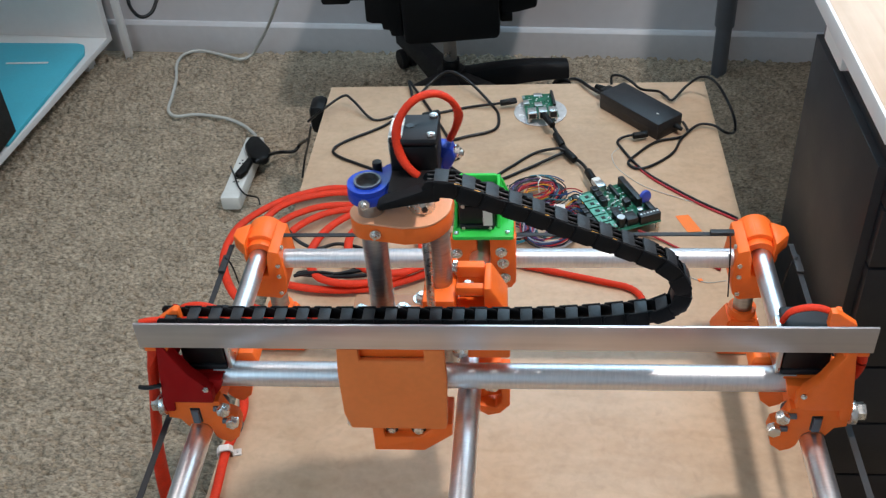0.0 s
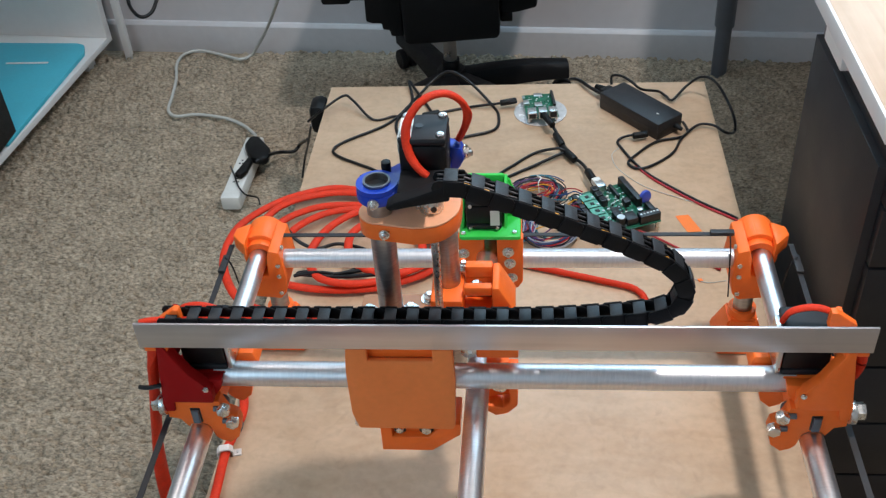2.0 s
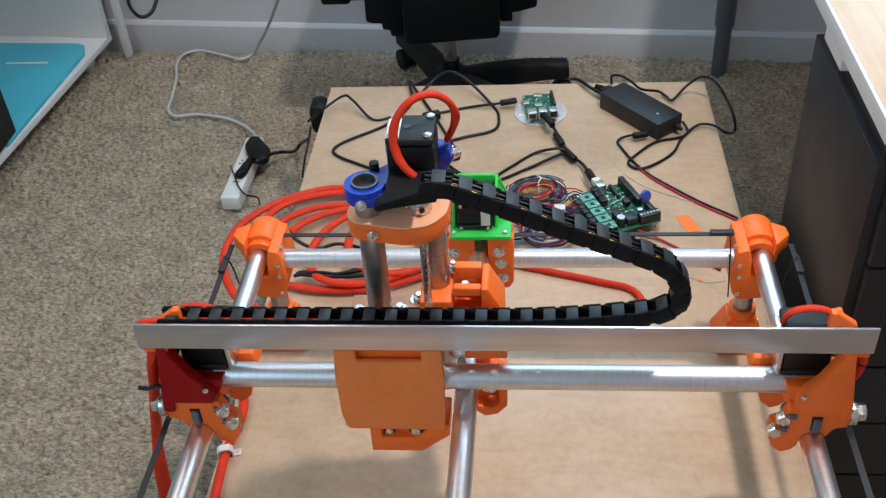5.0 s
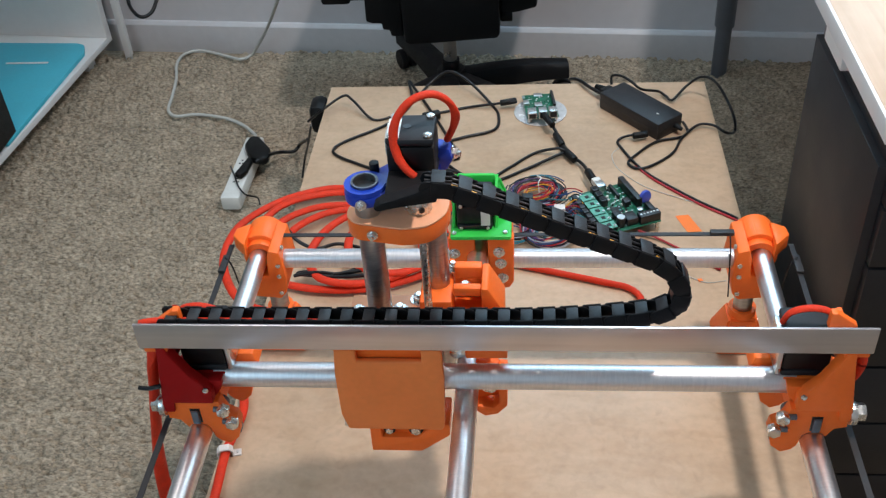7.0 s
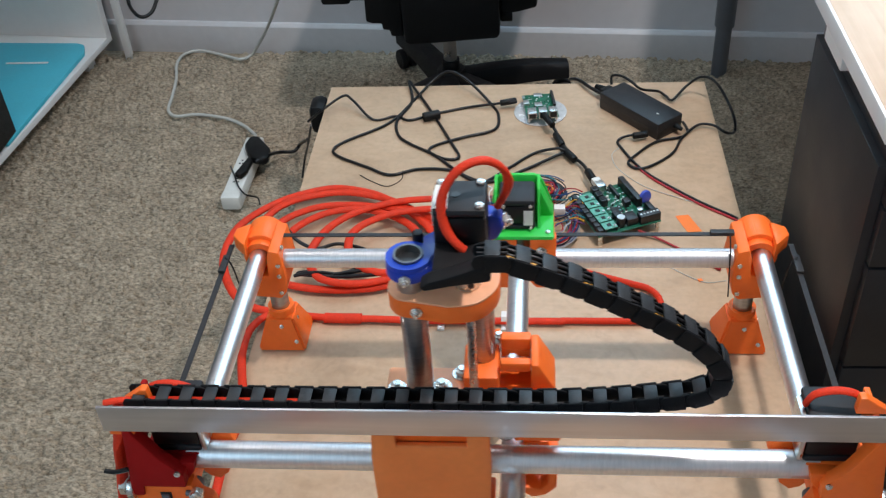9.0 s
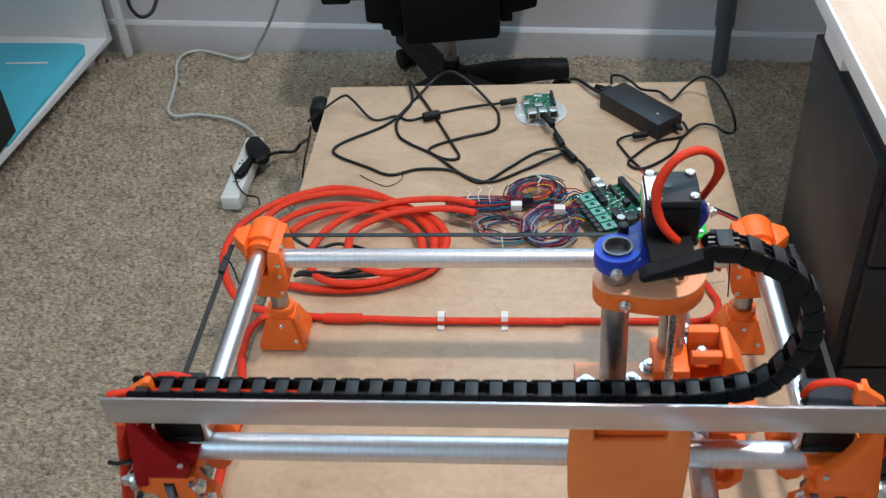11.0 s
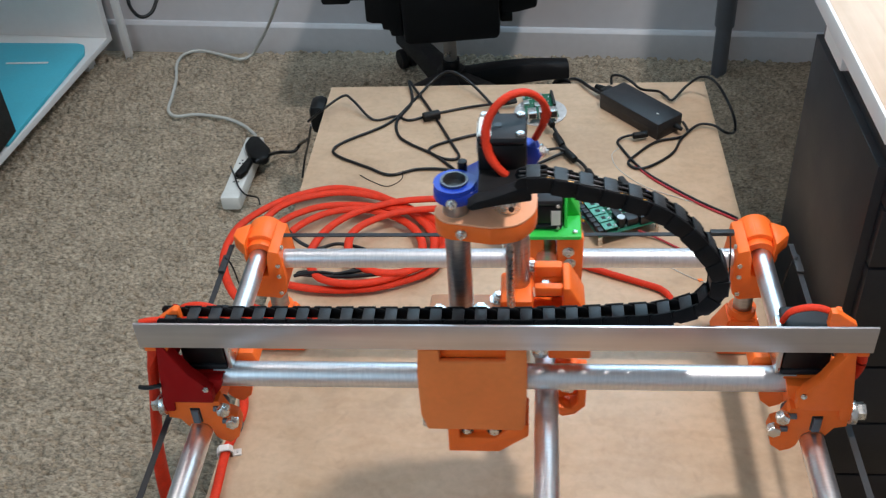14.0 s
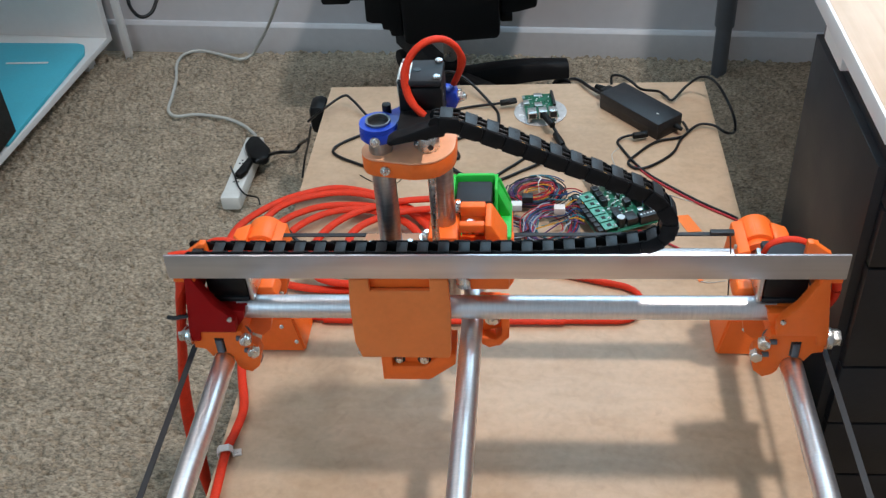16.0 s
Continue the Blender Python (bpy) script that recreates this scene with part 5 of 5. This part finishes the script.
        part("component", box(x, x + rng.uniform(0.0012, 0.005), y, y + rng.uniform(0.0012, 0.004), 0.0197, 0.0197 + rng.uniform(0.0008, 0.004), 0), (TIN, CHIP, PCB_PALE, TIN, WHITE)[rng.randrange(5)], b)


control_board()


def power_adapter():
    t = thing("power_adapter", "matt black power adapter lying on the board", "power adapter", at=pose(0.2345, -0.133, BT, 0, 0, -50.5))
    part("case", box(-0.077, 0.077, -0.031, 0.031, 0.0, 0.034, 0.003), BRICK, t)
    part("seam", box(-0.0773, 0.0773, -0.0313, 0.0313, 0.0165, 0.0172, 0), CHIP, t)
    part("inlet_plug", box(-0.098, -0.0775, -0.013, 0.013, 0.006, 0.026, 0.004), PLUG, t)
    for k in range(4):
        part("plug_rib", rod((-0.0985 - 0.0058 * k, 0, 0.016), (-0.1025 - 0.0058 * k, 0, 0.016), 0.0088 - 0.0011 * k, 16, bevel=0.001), PLUG, t)
    part("strain_relief", rod((0.0775, 0.014, 0.015), (0.092, 0.014, 0.014), 0.0055, 16, r2=0.0035), PLUG, t)
    part("lamp_dot", box(0.046, 0.051, -0.006, -0.003, 0.0339, 0.0345, 0.0002), WHITE, t)


power_adapter()


def power_strip():
    t = thing("power_strip", "white two-way socket strip lying on the carpet", "power strip", at=pose(-0.646, 0.161, 0.006, 0, 0, -1.0))
    part("case", box(-0.0225, 0.0225, -0.128, 0.128, -0.006, 0.030, 0.006), WHITE, t)
    part("end_cap", box(-0.0228, 0.0228, -0.129, -0.096, -0.0055, 0.0305, 0.006), WHITE, t)
    for y, x in ((-0.066, 0.005), (-0.066, 0.015), (-0.052, 0.010), (0.010, 0.000), (0.010, 0.008), (0.022, 0.004)):
        part("socket_slot", box(x - 0.012, x - 0.007, y - 0.002, y + 0.002, 0.0298, 0.0306, 0), CHIP, t)
    p = part("plug", prism([(-0.008, 0.062), (-0.002, 0.100), (0.020, 0.100), (0.060, 0.046), (0.064, 0.004), (0.046, -0.006), (0.024, 0.004), (0.008, 0.024)], 0.0307, 0.052, "z", 0.008), PLUG, t, "large black plug")
    part("plug", prism([(-0.006, -0.052), (0.012, -0.062), (0.022, -0.040), (0.026, 0.010), (0.012, 0.020)], 0.0307, 0.046, "z", 0.006), PLUG, t, "black plug")


power_strip()

t = thing("plug_adapter", "black plug adapter hanging behind the board's edge", "plug")
part("case", box(-0.430, -0.392, 0.005, 0.065, 0.215, 0.285, 0.016), PLUG, t)
part("lead", hose([(-0.41, 0.01, 0.21), (-0.415, -0.02, 0.15), (-0.41, -0.05, 0.07), (-0.42, -0.06, 0.001)], 0.004, 6, 8), PLUG, t)

t = thing("tape_strip", "short strip of orange tape stuck on the board", "tape")
part("tape", prism([(0.2680, -0.4374), (0.2892, -0.4345), (0.3060, -0.4782), (0.2830, -0.4810)], BT + 0.0002, BT + 0.0008, "z", 0), TAPE, t)
t = thing("tape_scrap", "tiny orange scrap on the board", "scrap")
part("scrap", prism([(0.283, -0.597), (0.290, -0.596), (0.292, -0.601), (0.286, -0.602)], BT + 0.0002, BT + 0.002, "z", 0), TAPE, t)


def wire_tangle():
    """Loose coloured wires between the sleeve and the control board."""
    t = thing("wire_tangle", "tangle of thin red, blue and black wires on the board", "wires", kind="stuff")
    rng = random.Random(11)
    batches = [bmesh.new() for _ in WIRES]
    coils = ((0.042, -0.386, 0.050, 0.034, 24, 0.012), (0.040, -0.390, 0.030, 0.018, 10, 0.020), (0.064, -0.478, 0.040, 0.052, 22, 0.008), (-0.044, -0.424, 0.058, 0.024, 20, 0.012), (-0.010, -0.485, 0.048, 0.036, 12, 0.006))
    for c, (cx, cy, rx, ry, n, lift) in enumerate(coils):
        for k in range(n):
            grow, ph, turns = rng.uniform(0.62, 1.10), rng.uniform(0, 6.28), rng.uniform(0.5, 1.1)
            ox, oy, zt = rng.uniform(-0.007, 0.007), rng.uniform(-0.007, 0.007), rng.uniform(0.003, 0.022)
            pts = []
            for j in range(12):
                q = ph + turns * 6.28 * j / 11
                pts.append((cx + ox + rx * grow * math.cos(q) + rng.uniform(-0.002, 0.002), cy + oy + ry * grow * math.sin(q) + rng.uniform(-0.002, 0.002), BT + 0.002 + lift * 0.4 + zt * (0.6 + 0.4 * math.sin(q + c))))
            hose(pts, 0.0011, 4, 5, batches[4 if c == 1 and k % 2 else 0 if c == 1 else rng.choice((0, 0, 0, 1, 1, 1, 2, 2, 2, 3, 5, 6))])
    for j in range(12):
        y = -0.400 - 0.008 * j
        hose([(0.060 + rng.uniform(-0.02, 0.02), y + rng.uniform(-0.02, 0.02), BT + 0.014), (0.086, y + rng.uniform(-0.015, 0.015), BT + 0.022), (0.104, y, BT + 0.030), (0.118, y - 0.004, BT + 0.026)], 0.0011, 5, 5, batches[j % 6])
    for j in range(10):
        y = -0.425 - 0.003 * j
        hose([(-0.100, y, BT + 0.014), (-0.075, y + rng.uniform(-0.01, 0.01), BT + 0.018), (-0.045, y + rng.uniform(-0.02, 0.02), BT + 0.016), (-0.005, y + rng.uniform(-0.03, 0.03), BT + 0.012)], 0.0011, 5, 5, batches[j % 5])
    for x, y in ((-0.070, -0.415), (-0.052, -0.405), (-0.034, -0.402), (0.048, -0.372), (-0.010, -0.520)):
        part("cable_tie", hose([(x, y - 0.016, BT + 0.004), (x - 0.003, y - 0.006, BT + 0.026), (x + 0.002, y + 0.008, BT + 0.027), (x - 0.005, y + 0.014, BT + 0.027)], 0.0011, 5, 6), WHITE, t, "white twisted tie")
    for bm, m in zip(batches, WIRES):
        part("wire", bm, m, t)
    for x, y, m in ((0.000, -0.452, WHITE), (0.018, -0.430, CHIP), (0.070, -0.462, CLEAR)):
        part("wire_connector", box(x, x + 0.018, y, y + 0.014, BT + 0.022, BT + 0.034, 0.0008), m, t, "small plastic connector")


wire_tangle()


# ---- the sleeve that the carriage drags behind it over the board ----
SLEEVE_Z, SLEEVE_Y, SLEEVE_X0, SLEEVE_R, SLEEVE_STEP = BT + 0.0062, -0.6960, 0.078, 0.040, 0.0085


def sleeve_line(ux, bend):
    """Points and headings of the sleeve from its clipped end round the bend to the carriage."""
    a = Vector((0.030 + 1.05 * ux, -0.5745))
    c = Vector((bend - SLEEVE_R, SLEEVE_Y + SLEEVE_R))
    d = a - c
    turn = math.atan2(d.y, d.x) - math.acos(min(1.0, SLEEVE_R / d.length))
    out, s = [], 0.0
    for k in range(400):
        x = SLEEVE_X0 + 0.001 * k
        if x > c.x:
            break
        out.append((0.001 * k, x, SLEEVE_Y, 0.0))
    s = max(0.0, c.x - SLEEVE_X0)
    n = 60
    sweep = turn + math.pi / 2
    for k in range(n + 1):
        q = -math.pi / 2 + sweep * k / n
        out.append((s + SLEEVE_R * sweep * k / n, c.x + SLEEVE_R * math.cos(q), c.y + SLEEVE_R * math.sin(q), q + math.pi / 2))
    s, x, y, h = out[-1]
    run = (a - Vector((x, y))).length
    for k in range(1, 400):
        out.append((s + 0.001 * k, x + math.cos(h) * 0.001 * k, y + math.sin(h) * 0.001 * k, h))
    return out, s + run


SLEEVE_LEN = sleeve_line(0.0, 0.196)[1]


def sleeve_shape(ux):
    lo, hi = 0.16, 0.40
    for _ in range(40):
        mid = (lo + hi) / 2
        lo, hi = (lo, mid) if sleeve_line(ux, mid)[1] > SLEEVE_LEN else (mid, hi)
    return sleeve_line(ux, lo)[0]


drag = thing("cable_sleeve", "red braided cable sleeve bent round to the back carriage", "cable sleeve")
first_piece = part("sleeve", rod((-0.0060, 0, 0), (0.0060, 0, 0), 0.0050, 18, r2=0.0046), SLEEVE, drag)
drag_pieces = [first_piece]
for _ in range(int(SLEEVE_LEN / SLEEVE_STEP) + 4):
    o = new("sleeve", first_piece.data)
    o.parent = drag
    drag_pieces.append(o)


# ---- motion ----
MOVES = [  # seconds, carriage to the right, gantry away from the camera
    (0.0, 0.0028, 0.0), (0.2, 0.0115, 0.0), (0.5, 0.0118, 0.0), (0.6, 0.0118, 0.0012), (0.8, 0.0118, 0.0118), (1.05, 0.0116, 0.0118),
    (1.2, 0.0045, 0.0118), (1.4, 0.0002, 0.0112), (1.5, 0.0, 0.0075), (1.7, 0.0, 0.0), (1.8, 0.0028, 0.0), (2.0, 0.0115, 0.0), (2.1, 0.0118, 0.0015), (2.3, 0.0118, 0.0112),
    (2.4, 0.0070, 0.0118), (2.5, 0.0018, 0.0118), (2.6, 0.0, 0.0105), (2.8, 0.0, 0.0005), (3.0, 0.0, 0.0), (4.0, 0.0, -0.001), (6.5, 0.0, -0.001), (7.3, 0.0, -0.001),
    (7.5, 0.0, -0.0209), (7.75, 0.0, -0.0486), (8.0, 0.0, -0.0763), (8.25, 0.0, -0.1021), (8.4, 0.0, -0.1107), (8.6, 0.0, -0.1112), (8.7, 0.0080, -0.1112), (8.8, 0.026, -0.1112), (9.0, 0.0525, -0.1112), (9.2, 0.0780, -0.1112),
    (9.6, 0.128, -0.1112), (10.0, 0.176, -0.1112), (10.4, 0.225, -0.1112), (10.6, 0.238, -0.1112), (10.85, 0.238, -0.1107), (11.1, 0.238, -0.0876), (11.3, 0.238, -0.0661), (11.5, 0.238, -0.0440), (11.7, 0.238, -0.0221),
    (11.9, 0.238, -0.0008), (12.0, 0.238, 0.0), (12.1, 0.2375, 0.0), (12.25, 0.226, 0.0), (12.5, 0.1947, 0.0), (12.75, 0.165, 0.0), (13.0, 0.1352, 0.0), (13.1, 0.1225, 0.0), (13.2, 0.1183, 0.0), (13.6, 0.1183, 0.0), (13.7, 0.1165, 0.0), (13.8, 0.109, 0.0),
    (14.0, 0.0860, 0.0), (14.25, 0.056, 0.0), (14.5, 0.0257, 0.0), (14.6, 0.0150, 0.0), (14.7, 0.0062, 0.0), (14.8, 0.0, 0.0), (14.9, 0.0, 0.0003), (15.0, 0.0, 0.0069), (15.25, 0.0, 0.0318), (15.5, 0.0, 0.0570), (15.75, 0.0, 0.0828), (16.0, 0.0, 0.1084)]


LEAN = -1.2


def motions():
    walk(gantry, [(t, pose(0, dy, 0)) for t, dx, dy in MOVES])
    walk(cross, [(t, pose(dx, 0, 0)) for t, dx, dy in MOVES])
    for_head = []
    for t, dx, dy in MOVES:
        lean = LEAN * min(1.0, max(0.0, (dx - 0.20) / 0.038))       # the head leans a little at the end of its travel
        pivot = Vector((dx - 0.112, 0, 0.576))
        for_head.append((t, Matrix.Translation(pivot + Vector((0, dy, 0))) @ Matrix.Rotation(radians(lean), 4, "Y") @ Matrix.Translation((0.112, 0, -0.576))))
    walk(head, for_head)
    walk(chain, [(t, pose(0, dy + GY - 0.002, 0)) for t, dx, dy in MOVES])
    shapes = [(t, chain_shape(dx, 3.0 < t < 10.5)) for t, dx, dy in MOVES]
    for k, ob in enumerate(chain_links):
        rows = []
        for t, line in shapes:
            s = line[-1, 0] * (k + 0.5) / len(chain_links)
            x, z, h = (float(np.interp(s, line[:, 0], line[:, c])) for c in (1, 2, 3))
            rows.append((t, Matrix.LocRotScale((x, 0, z), Euler((0, -h - math.pi, 0)), None)))
        walk(ob, rows)
    shapes = [(t, sleeve_shape(dx)) for t, dx, dy in MOVES]
    for k, ob in enumerate(drag_pieces):
        rows = []
        for t, line in shapes:
            i = min(len(line) - 1, int(np.searchsorted([q[0] for q in line], (k + 0.5) * SLEEVE_STEP)))
            _, x, y, h = line[i]
            rows.append((t, pose(x, y, SLEEVE_Z, 0, 0, math.degrees(h))))
        walk(ob, rows)


motions()
